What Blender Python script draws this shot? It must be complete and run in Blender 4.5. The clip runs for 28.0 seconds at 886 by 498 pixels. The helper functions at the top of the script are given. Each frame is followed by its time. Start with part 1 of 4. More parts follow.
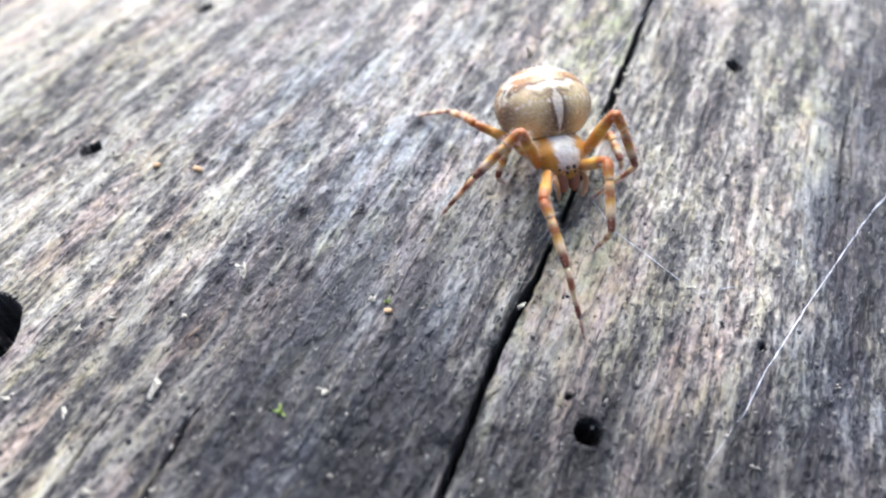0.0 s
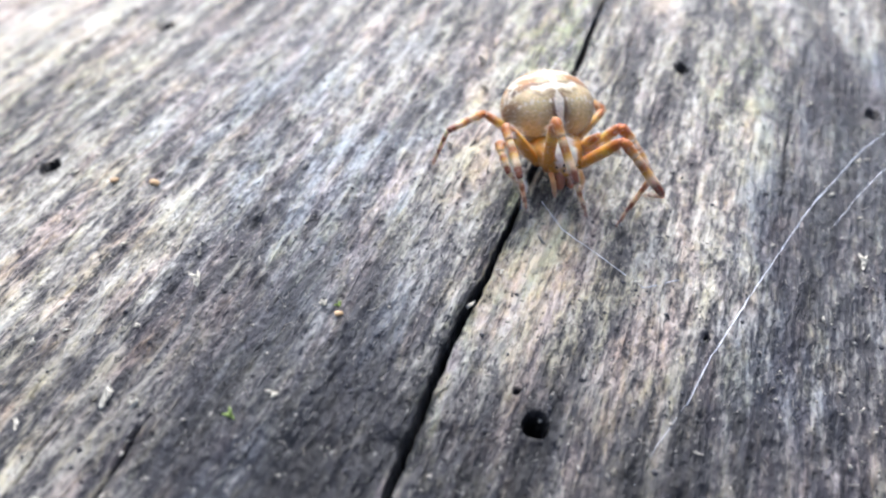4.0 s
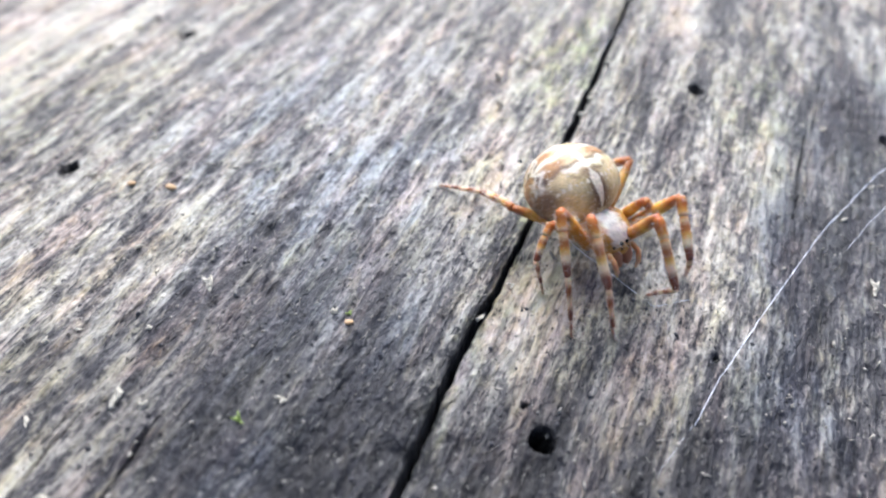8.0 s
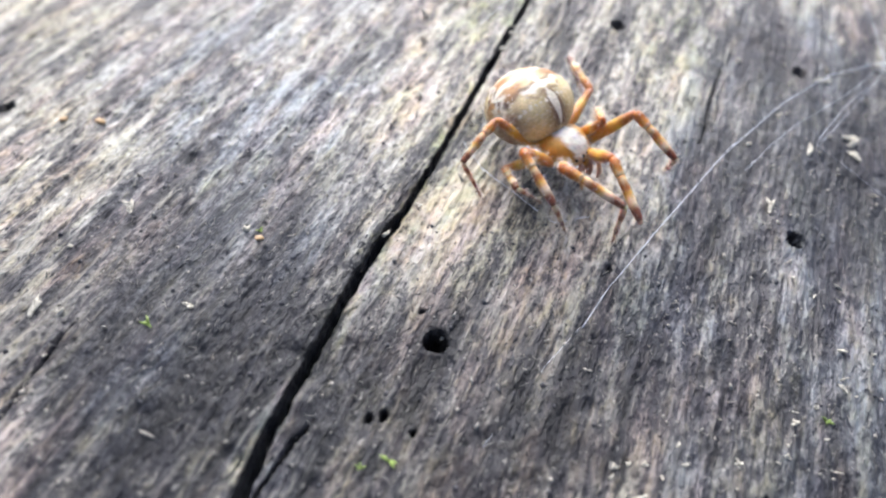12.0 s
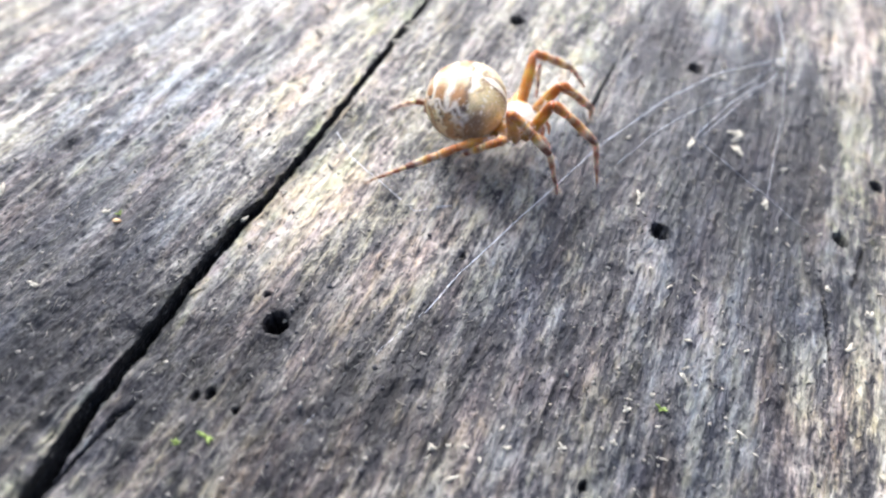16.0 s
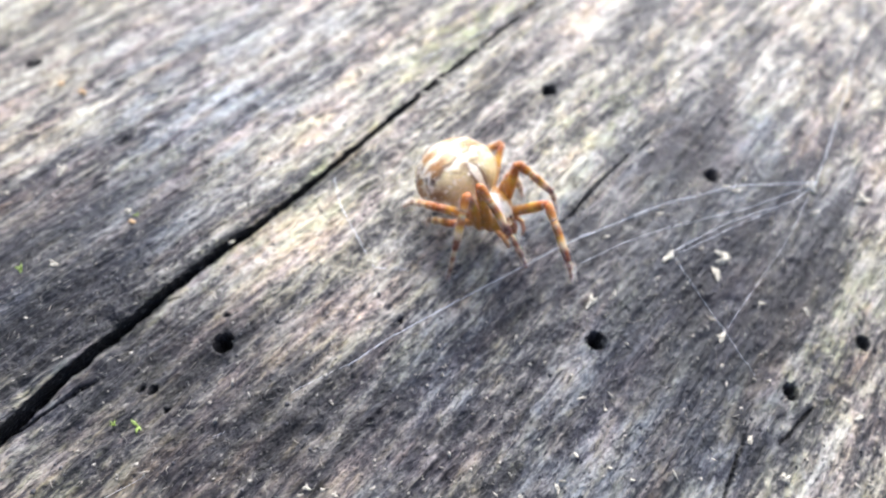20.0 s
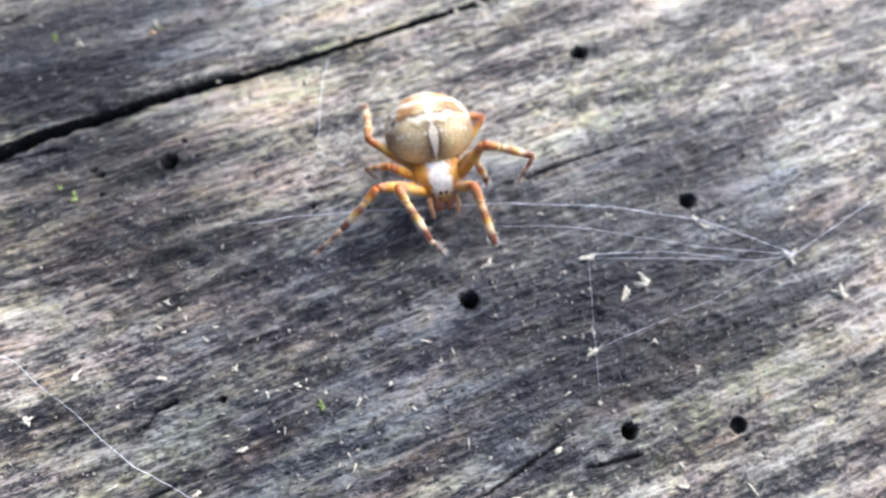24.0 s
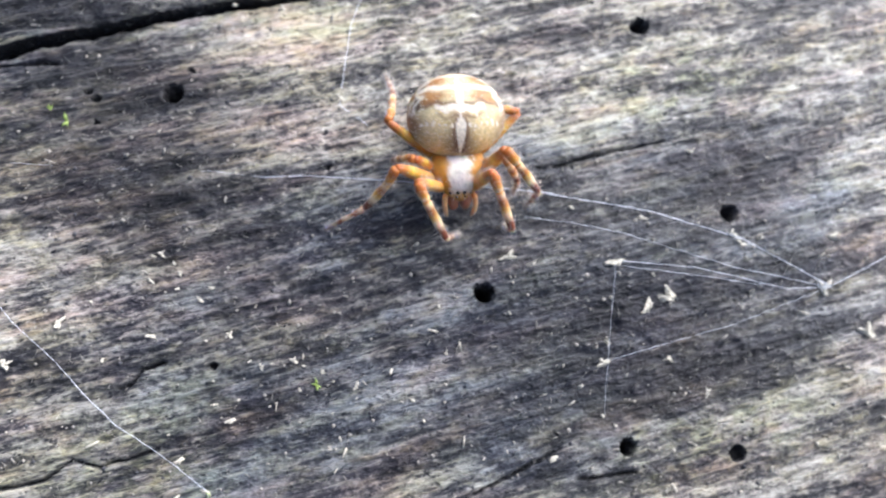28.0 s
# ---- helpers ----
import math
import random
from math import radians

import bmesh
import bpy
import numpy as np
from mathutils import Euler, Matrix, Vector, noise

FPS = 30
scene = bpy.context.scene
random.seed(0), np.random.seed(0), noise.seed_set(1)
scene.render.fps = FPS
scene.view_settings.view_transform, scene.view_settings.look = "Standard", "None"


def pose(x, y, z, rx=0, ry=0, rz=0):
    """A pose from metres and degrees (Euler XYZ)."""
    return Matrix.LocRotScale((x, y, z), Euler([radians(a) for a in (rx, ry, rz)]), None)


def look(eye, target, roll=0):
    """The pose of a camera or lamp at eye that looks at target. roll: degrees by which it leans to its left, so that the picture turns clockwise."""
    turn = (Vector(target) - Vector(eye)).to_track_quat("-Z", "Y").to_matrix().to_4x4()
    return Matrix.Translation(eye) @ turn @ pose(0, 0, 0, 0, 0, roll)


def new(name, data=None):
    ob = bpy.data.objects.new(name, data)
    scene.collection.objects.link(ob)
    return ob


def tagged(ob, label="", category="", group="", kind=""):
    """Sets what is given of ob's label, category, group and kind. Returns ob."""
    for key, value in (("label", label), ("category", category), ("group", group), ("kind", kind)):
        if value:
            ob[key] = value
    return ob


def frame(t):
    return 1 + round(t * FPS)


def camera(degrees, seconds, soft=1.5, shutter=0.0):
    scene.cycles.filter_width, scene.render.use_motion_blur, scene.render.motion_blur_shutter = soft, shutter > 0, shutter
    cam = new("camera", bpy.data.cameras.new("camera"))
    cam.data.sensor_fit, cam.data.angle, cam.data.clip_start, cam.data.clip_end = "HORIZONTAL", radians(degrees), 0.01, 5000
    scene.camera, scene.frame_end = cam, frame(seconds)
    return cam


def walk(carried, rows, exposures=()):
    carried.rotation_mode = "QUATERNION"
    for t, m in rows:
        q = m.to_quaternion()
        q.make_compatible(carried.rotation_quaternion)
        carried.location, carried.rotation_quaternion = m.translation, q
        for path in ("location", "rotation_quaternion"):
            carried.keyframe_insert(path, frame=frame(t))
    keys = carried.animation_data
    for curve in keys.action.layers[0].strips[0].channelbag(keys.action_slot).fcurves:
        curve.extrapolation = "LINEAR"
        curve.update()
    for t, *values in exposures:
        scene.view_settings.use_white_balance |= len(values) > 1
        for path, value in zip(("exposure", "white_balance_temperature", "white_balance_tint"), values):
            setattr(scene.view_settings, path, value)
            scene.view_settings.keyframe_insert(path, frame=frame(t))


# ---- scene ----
CM = 0.01  # everything is modelled in centimetres and stored in metres

# ---------------------------------------------------------------- camera
cam = camera(69.1, 28.0, soft=2.2)
METRES, TILT, LEAN, TURN = 8.0 * CM, -52.517, -3.319, 23.304
ROWS = [
    (0.0, 0.0, 0.0, 0.0, 0.0, 0.0, -0.0),
    (0.5, 0.0043, -0.0012, -0.0008, -0.2, 0.26, 0.36),
    (1.0, 0.0026, -0.0015, -0.001, -0.21, 0.39, 0.13),
    (1.5, 0.0054, -0.0023, -0.0015, -0.69, 0.32, 0.23),
    (2.0, 0.0068, -0.0031, -0.0018, -0.18, 0.73, 0.47),
    (2.5, 0.0207, -0.0075, -0.0076, 0.14, 0.8, 1.26),
    (3.0, 0.0275, -0.0084, -0.008, -0.55, 0.88, 1.73),
    (3.5, 0.0325, -0.01, -0.0101, -0.75, 1.0, 1.93),
    (5.5, 0.0305, -0.0131, -0.0124, -1.23, 2.31, 1.07),
    (6.0, 0.031, -0.013, -0.0128, -0.97, 2.33, 1.05),
    (6.5, 0.031, -0.0134, -0.0131, -0.68, 2.46, 1.1),
    (7.0, 0.0308, -0.0134, -0.0141, -0.63, 2.51, 1.02),
    (7.5, 0.0304, -0.0135, -0.0123, -0.83, 2.48, 0.53),
    (8.0, 0.028, -0.0137, -0.0128, -0.32, 2.62, -0.01),
    (8.5, 0.0268, -0.0144, -0.0121, 0.07, 2.51, -0.46),
    (9.0, 0.0344, -0.0228, -0.0264, 1.0, 2.62, -0.48),
    (9.5, 0.0493, -0.0283, -0.0398, 0.26, 0.45, -0.22),
    (10.0, 0.0614, -0.0353, -0.0494, 0.32, 0.4, 0.25),
    (10.5, 0.0726, -0.0399, -0.0556, -0.16, 0.07, 0.52),
    (11.0, 0.0865, -0.0442, -0.0621, -0.24, -0.41, 0.85),
    (11.5, 0.0958, -0.0426, -0.0615, -0.6, 0.23, 0.9),
    (13.5, 0.1088, -0.0389, -0.0596, -0.35, 0.33, 0.31),
    (14.0, 0.1142, -0.0393, -0.0595, -0.12, 0.37, 0.36),
    (14.5, 0.1482, -0.0462, -0.0607, 0.47, 0.15, 0.58),
    (15.0, 0.1761, -0.0543, -0.0672, -1.21, 0.59, 1.03),
    (15.5, 0.2048, -0.0607, -0.0775, -0.75, 1.94, 0.92),
    (16.0, 0.2336, -0.0474, -0.0773, 0.56, 0.84, 0.05),
    (16.5, 0.241, -0.0366, -0.0673, 1.09, 1.68, -1.23),
    (17.0, 0.2381, -0.0296, -0.0617, 3.27, 0.78, -2.31),
    (17.5, 0.2335, -0.0297, -0.0618, 4.7, -0.37, -2.36),
    (18.0, 0.2494, -0.0451, -0.0561, 4.89, -0.86, -3.11),
    (18.5, 0.2729, -0.0602, -0.0314, 4.11, -1.08, -4.56),
    (19.0, 0.2958, -0.0568, 0.0038, 5.08, -1.94, -7.0),
    (19.5, 0.3384, -0.0975, 0.015, 8.55, -1.2, -10.23),
    (20.0, 0.3821, -0.0811, 0.0393, 12.05, -4.06, -12.75),
    (20.5, 0.4051, -0.0714, 0.036, 14.61, -6.45, -15.77),
    (21.0, 0.4185, -0.0935, 0.0516, 15.8, -7.9, -18.51),
    (21.5, 0.4439, -0.1015, 0.0326, 20.0, -9.6, -20.25),
    (22.0, 0.4993, -0.0973, 0.0472, 20.93, -11.25, -22.3),
    (22.5, 0.5191, -0.0689, 0.0801, 23.55, -13.43, -24.95),
    (24.5, 0.5804, -0.0324, 0.1536, 33.51, -21.9, -35.35),
    (25.0, 0.5606, -0.0382, 0.1581, 35.51, -23.5, -37.37),
    (25.5, 0.5645, -0.0394, 0.1741, 37.12, -24.77, -39.09),
    (26.0, 0.561, -0.0363, 0.1671, 36.28, -26.98, -39.66),
    (26.5, 0.5112, -0.0075, 0.2021, 35.23, -28.84, -39.63),
    (27.0, 0.4963, 0.0075, 0.1826, 34.89, -30.03, -40.14),
    (27.5, 0.4896, 0.0102, 0.17, 34.37, -30.98, -40.3),
    (28.0, 0.4901, 0.0006, 0.171, 34.07, -30.55, -40.5),
]
walk(cam, [(t, pose(0.2364 * CM, -2.8843 * CM, 3.4238 * CM, TILT, LEAN, TURN) @ pose(METRES * x, METRES * y, METRES * z, 90 + pitch, roll, yaw)) for t, x, y, z, yaw, pitch, roll in ROWS],
     exposures=[(t, ev + 0.46, kelvin - 70, 11) for t, ev, kelvin in ((0.0, 0.12, 5650), (3.0, 0.14, 5650), (6.0, 0.08, 5650), (9.0, 0.10, 5680), (11.0, 0.15, 5800), (14.0, 0.30, 5850), (15.0, 0.44, 5850),
                                                         (16.0, 0.40, 5850), (17.0, 0.36, 5850), (20.0, 0.38, 5850), (21.0, 0.28, 5850), (22.0, 0.24, 5800), (25.0, 0.15, 5720), (28.0, 0.15, 5700))])
cam.data.dof.use_dof = True
cam.data.dof.focus_distance = 4.15 * CM
cam.data.dof.aperture_fstop = 25.0

# ---------------------------------------------------------------- sky and sun
SUN_ELEVATION, SUN_AZIMUTH = 42.0, 31.0  # degrees; azimuth counted from +y towards -x
world = bpy.data.worlds.new("sky")
scene.world = world
world.use_nodes = True
wn = world.node_tree
sky = wn.nodes.new("ShaderNodeTexSky")
sky.sky_type, sky.sun_disc = "NISHITA", False
sky.sun_elevation, sky.sun_rotation = radians(SUN_ELEVATION), radians(-SUN_AZIMUTH)
sky.air_density, sky.dust_density, sky.ozone_density = 0.7, 8.0, 1.0
wn.nodes["Background"].inputs["Strength"].default_value = 0.15
wn.links.new(sky.outputs[0], wn.nodes["Background"].inputs["Color"])
sun = new("sun", bpy.data.lights.new("sun", "SUN"))
sun.data.energy, sun.data.angle, sun.data.color = 2.8, radians(56), (1.0, 0.98, 0.96)
el, az = radians(SUN_ELEVATION), radians(SUN_AZIMUTH)
sun.matrix_world = look((0, 0, 0), (math.sin(az) * math.cos(el), -math.cos(az) * math.cos(el), -math.sin(el)))


# ---------------------------------------------------------------- node helpers
class Shader:
    """A principled material and short ways to wire its nodes."""

    def __init__(self, name, roughness=0.6, color=None, **sockets):
        self.mat = bpy.data.materials.new(name)
        self.mat.use_nodes = True
        self.tree = self.mat.node_tree
        self.bsdf = self.tree.nodes["Principled BSDF"]
        self.bsdf.inputs["Roughness"].default_value = roughness
        if color:
            self.bsdf.inputs["Base Color"].default_value = (*color, 1)
        for key, value in sockets.items():
            self.bsdf.inputs[key.replace("_", " ")].default_value = value
        self.coords = None

    def node(self, kind, **inputs):
        n = self.tree.nodes.new("ShaderNode" + kind)
        for key, value in inputs.items():
            self.set(n.inputs[key.replace("_", " ")], value)
        return n

    def set(self, socket, value):
        if isinstance(value, bpy.types.NodeSocket):
            self.tree.links.new(value, socket)
        else:
            socket.default_value = value

    def cm(self, sx=1, sy=1, sz=1, output="Object"):
        """Object space in centimetres, stretched."""
        if self.coords is None:
            self.coords = self.node("TexCoord")
        m = self.node("Mapping", Vector=self.coords.outputs[output])
        k = 100 if output == "Object" else 1
        m.inputs["Scale"].default_value = (k * sx, k * sy, k * sz)
        return m.outputs[0]

    def noise(self, vector, detail=4.0, rough=0.55, distortion=0.0, scale=1.0):
        n = self.node("TexNoise", Vector=vector, Scale=scale, Detail=detail, Roughness=rough, Distortion=distortion)
        return n.outputs["Fac"]

    def math(self, op, a, b=0.0, c=0.0):
        n = self.tree.nodes.new("ShaderNodeMath")
        n.operation = op
        for s, v in zip(n.inputs, (a, b, c)):
            self.set(s, v)
        return n.outputs[0]

    def ramp(self, fac, stops, smooth=False):
        n = self.node("ValToRGB", Fac=fac)
        r = n.color_ramp
        r.interpolation = "EASE" if smooth else "LINEAR"
        while len(r.elements) < len(stops):
            r.elements.new(0.5)
        for e, (p, c) in zip(r.elements, stops):
            e.position, e.color = p, ((*c, 1) if len(c) == 3 else c)
        return n.outputs["Color"]

    def grey(self, fac, lo, hi):
        return self.ramp(fac, [(lo, (0, 0, 0)), (hi, (1, 1, 1))], True)

    def mix(self, fac, a, b, blend="MIX"):
        n = self.tree.nodes.new("ShaderNodeMix")
        n.data_type, n.blend_type = "RGBA", blend
        self.set(n.inputs[0], fac)
        for s, v in ((n.inputs[6], a), (n.inputs[7], b)):
            self.set(s, (*v, 1) if isinstance(v, tuple) and len(v) == 3 else v)
        return n.outputs[2]

    def attr(self, name):
        n = self.tree.nodes.new("ShaderNodeAttribute")
        n.attribute_name = name
        return n

    def bump(self, height, distance, strength=1.0, normal=None):
        n = self.node("Bump", Height=height, Distance=distance * CM, Strength=strength)
        if normal is not None:
            self.set(n.inputs["Normal"], normal)
        return n.outputs[0]

    def out(self, color=None, roughness=None, normal=None):
        for key, v in (("Base Color", color), ("Roughness", roughness), ("Normal", normal)):
            if v is not None:
                self.set(self.bsdf.inputs[key], v)
        return self.mat


# ---------------------------------------------------------------- materials
def weathered_wood():
    s = Shader("weathered_wood", 0.6)
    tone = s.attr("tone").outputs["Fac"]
    stain_shade = s.attr("stain_shade").outputs["Fac"]
    moss = s.attr("algae").outputs["Fac"]
    bands = s.noise(s.cm(3.2, 0.42, 1), 5, 0.6, 0.4)
    patch = s.noise(s.cm(5.2, 0.9, 3), 7, 0.68, 0.35)
    streak = s.noise(s.cm(13, 2.0, 4), 6, 0.66, 0.5)
    fibre = s.noise(s.cm(38, 4.6, 10), 3, 0.55, 0.3)
    speck = s.noise(s.cm(30, 14, 16), 2, 0.6)
    flock = s.noise(s.cm(9, 3.4, 6), 6, 0.7, 0.6)
    fine = s.noise(s.cm(64, 26, 40), 2, 0.6)
    t = s.math("MULTIPLY_ADD", s.math("SUBTRACT", bands, 0.5), 0.95, tone)
    t = s.math("MULTIPLY_ADD", s.math("SUBTRACT", patch, 0.5), 1.3, t)
    t = s.math("MULTIPLY_ADD", s.math("SUBTRACT", flock, 0.5), 1.4, t)
    t = s.math("MULTIPLY_ADD", s.math("SUBTRACT", streak, 0.5), 0.85, t)
    t = s.math("MULTIPLY_ADD", s.math("SUBTRACT", fibre, 0.5), 0.7, t)
    t = s.math("MULTIPLY_ADD", s.math("SUBTRACT", speck, 0.5), 0.8, t)
    t = s.math("MULTIPLY_ADD", s.math("SUBTRACT", fine, 0.5), 0.5, t)
    pits = s.grey(s.noise(s.cm(19, 10, 12), 2, 0.5), 0.66, 0.74)
    pores = s.grey(s.noise(s.cm(40, 22, 24), 1, 0.5), 0.66, 0.74)
    pits = s.math("MAXIMUM", pits, pores)
    t = s.math("MULTIPLY_ADD", pits, -0.26, t)
    t = s.math("MULTIPLY_ADD", stain_shade, -0.20, t)
    col = s.ramp(t, [(0.04, (0.006, 0.006, 0.007)), (0.32, (0.032, 0.031, 0.034)), (0.50, (0.084, 0.078, 0.074)),
                     (0.66, (0.240, 0.221, 0.186)), (1.0, (0.52, 0.49, 0.41))])
    # hues of old wood: rosy and olive clouds, straw-coloured flecks, slate where mould has greyed it
    blush = s.grey(s.noise(s.cm(2.8, 0.9, 1), 5, 0.65), 0.46, 0.64)
    col = s.mix(s.math("MULTIPLY", blush, 0.6), col, s.mix(1.0, col, (1.15, 0.94, 0.95), "MULTIPLY"))
    umber = s.grey(s.noise(s.cm(3.9, 1.5, 2), 6, 0.68, 0.5), 0.47, 0.62)
    col = s.mix(s.math("MULTIPLY", umber, 0.55), col, s.mix(1.0, col, (1.06, 1.02, 0.76), "MULTIPLY"))
    straw = s.grey(s.noise(s.cm(17, 6, 9), 4, 0.6), 0.5, 0.66)
    col = s.mix(s.math("MULTIPLY", straw, 0.55), col, s.mix(1.0, col, (1.08, 1.04, 0.78), "MULTIPLY"))
    blue = s.grey(s.noise(s.cm(1.9, 0.8, 3), 5, 0.62), 0.44, 0.64)
    slate = s.attr("slate").outputs["Fac"]
    blue = s.math("MINIMUM", s.math("MULTIPLY", slate, s.math("MULTIPLY_ADD", blue, 0.9, 0.4)), 1.0)
    col = s.mix(s.math("MULTIPLY", blue, 0.9), col, s.mix(1.0, col, (0.77, 0.90, 1.14), "MULTIPLY"))
    # ragged darkening for the stains and the shade painted in with them
    mottle = s.grey(s.math("MULTIPLY_ADD", s.math("ADD", streak, flock), 0.35, s.math("MULTIPLY", speck, 0.3)), 0.40, 0.60)
    darken = s.math("MULTIPLY", stain_shade, s.math("MULTIPLY_ADD", mottle, 1.1, 0.0))
    col = s.mix(darken, col, s.mix(1.0, col, (0.085, 0.085, 0.105), "MULTIPLY"))
    rust = s.grey(s.noise(s.cm(7, 1.6, 5), 5, 0.6, 0.4), 0.54, 0.66)
    col = s.mix(s.math("MULTIPLY", rust, 0.5), col, s.mix(1.0, col, (1.12, 0.97, 0.86), "MULTIPLY"))
    alg = s.math("MULTIPLY", moss, s.grey(s.noise(s.cm(9, 5, 5), 4, 0.6), 0.4, 0.62))
    col = s.mix(s.math("MULTIPLY", alg, 0.5), col, s.mix(1.0, col, (0.85, 1.05, 0.45), "MULTIPLY"))
    # scattered bleached fibre ends
    pale = s.grey(s.noise(s.cm(34, 15, 20), 2, 0.55), 0.655, 0.73)
    col = s.mix(s.math("MULTIPLY", pale, 0.55), col, (0.30, 0.285, 0.25))
    relief = s.math("ADD", s.math("MULTIPLY", fibre, 0.8), s.math("MULTIPLY", speck, 0.7))
    relief = s.math("MULTIPLY_ADD", fine, 0.6, s.math("MULTIPLY_ADD", pits, -0.35, relief))
    n1 = s.bump(s.math("MULTIPLY_ADD", patch, 0.5, streak), 0.013, 1.0)
    n2 = s.bump(relief, 0.022, 1.0, n1)
    rough = s.math("MULTIPLY_ADD", speck, 0.5, 0.25)
    b = s.bsdf.inputs
    b["Specular IOR Level"].default_value = 0.2
    b["Coat Weight"].default_value, b["Coat Roughness"].default_value, b["Coat IOR"].default_value = 0.18, 0.36, 1.42  # silvery skin of the old fibres
    b["Sheen Weight"].default_value, b["Sheen Roughness"].default_value = 0.09, 0.35
    s.set(b["Coat Normal"], s.bump(relief, 0.026, 1.0))
    return s.out(col, rough, n2)


def plain(name, color, roughness=0.6, spread=0.25, scale=20, **sockets):
    s = Shader(name, roughness, **sockets)
    n = s.noise(s.cm(scale, scale, scale), 4)
    dark = tuple(c * (1 - spread) for c in color)
    light = tuple(min(1, c * (1 + spread)) for c in color)
    col = s.ramp(n, [(0.3, dark), (0.7, light)])
    return s.out(col, None, s.bump(n, 0.006, 0.5))


def painted(name, roughness, sss=0.0, bump=0.004, scale=70):
    """The colours of the animal's skin come from its mesh; fine grain on top."""
    s = Shader(name, roughness)
    n = s.noise(s.cm(scale, scale, scale), 3)
    col = s.mix(1.0, s.attr("skin").outputs["Color"], s.ramp(n, [(0.25, (0.72, 0.72, 0.72)), (0.75, (1, 1, 1))]), "MULTIPLY")
    if sss:
        s.bsdf.inputs["Subsurface Weight"].default_value = sss
        s.bsdf.inputs["Subsurface Radius"].default_value = (1.0, 0.5, 0.2)
        s.bsdf.inputs["Subsurface Scale"].default_value = 0.06 * CM
    if scale == 60:  # legs are clouded with brown
        cloud = s.grey(s.noise(s.cm(24, 24, 24), 3, 0.6), 0.45, 0.68)
        col = s.mix(s.math("MULTIPLY", cloud, 0.3), col, s.mix(1.0, col, (0.62, 0.42, 0.3), "MULTIPLY"))
    return s.out(col, None, s.bump(n, bump, 0.6))


MAT = {
    "wood": weathered_wood(),
    "skin": painted("spider_skin", 0.58, 0.4),
    "leg": painted("spider_leg", 0.42, 0.7, 0.003, 60),
    "bristle": plain("bristle", (0.75, 0.7, 0.6), 0.4, 0.2, 60),
    "eye": Shader("spider_eye", 0.12, (0.01, 0.01, 0.012)).mat,
    "silk": Shader("silk", 0.4, (0.70, 0.74, 0.80), Specular_IOR_Level=0.7).mat,
    "chip": plain("pale_splinter", (0.48, 0.45, 0.36), 0.75, 0.45, 60),
    "amber": plain("amber_flake", (0.5, 0.33, 0.16), 0.5, 0.3, 60),
    "grit": plain("dark_grit", (0.05, 0.05, 0.055), 0.7, 0.4, 60),
    "lint": plain("wood_fibre", (0.30, 0.28, 0.235), 0.7, 0.5, 60),
    "moss": plain("moss_green", (0.24, 0.33, 0.07), 0.5, 0.35, 60),
    "soil": plain("soil", (0.09, 0.08, 0.05), 0.9, 0.4, 0.3),
}


# ---------------------------------------------------------------- mesh helpers
def mesh_from(name, verts, faces, material, smooth=True, colors=None):
    """A mesh from centimetre vertices; colors: one rgb per vertex."""
    me = bpy.data.meshes.new(name)
    me.from_pydata([tuple(c * CM for c in v) for v in verts], [], faces)
    me.materials.append(material)
    me.polygons.foreach_set("use_smooth", [smooth] * len(me.polygons))
    if colors is not None:
        a = me.color_attributes.new("skin", "FLOAT_COLOR", "POINT")
        a.data.foreach_set("color", np.c_[np.asarray(colors, float), np.ones(len(verts))].ravel())
    me.update()
    return me


def part(name, mesh, parent=None, label="", at=None):
    ob = new(name, mesh)
    if parent is not None:
        ob.parent = parent
    if at is not None:
        ob.matrix_basis = at
    if label:
        tagged(ob, label)
    return ob


def at_cm(x, y, z, rx=0, ry=0, rz=0):
    return pose(x * CM, y * CM, z * CM, rx, ry, rz)


def ring_tube(path, radii, sides=8, closed=True):
    """Rings along a path of points; returns verts, faces and the share of the length at each vertex."""
    path = np.asarray(path, float)
    verts, faces, share = [], [], []
    n = len(path)
    ref = np.array([0.0, 0.0, 1.0])
    for i in range(n):
        d = path[min(i + 1, n - 1)] - path[max(i - 1, 0)]
        d = d / (np.linalg.norm(d) + 1e-12)
        r = ref if abs(d @ ref) < 0.95 else np.array([1.0, 0, 0])
        u = np.cross(d, r)
        u /= np.linalg.norm(u)
        w = np.cross(u, d)
        for k in range(sides):
            a = 2 * math.pi * k / sides
            verts.append(path[i] + radii[i] * (math.cos(a) * u + math.sin(a) * w))
            share.append(i / (n - 1))
    for i in range(n - 1):
        for k in range(sides):
            j = (k + 1) % sides
            faces.append((i * sides + k, i * sides + j, (i + 1) * sides + j, (i + 1) * sides + k))
    if closed:
        faces.append(tuple(range(sides - 1, -1, -1)))
        faces.append(tuple(range((n - 1) * sides, n * sides)))
    return verts, faces, share


def lump(radii, seed, rough=0.2, segs=10, rings=7):
    """An uneven rounded body."""
    rng = np.random.default_rng(seed)
    off = rng.uniform(0, 50, 3)
    verts, faces = [], []
    for i in range(rings + 1):
        th = math.pi * i / rings
        for k in range(segs):
            ph = 2 * math.pi * k / segs
            d = np.array([math.cos(th), math.sin(th) * math.cos(ph), math.sin(th) * math.sin(ph)])
            r = 1 + rough * noise.noise(Vector(d * 1.7 + off)) * 2
            verts.append(d * r * np.asarray(radii))
    for i in range(rings):
        for k in range(segs):
            j = (k + 1) % segs
            faces.append((i * segs + k, i * segs + j, (i + 1) * segs + j, (i + 1) * segs + k))
    return verts, faces


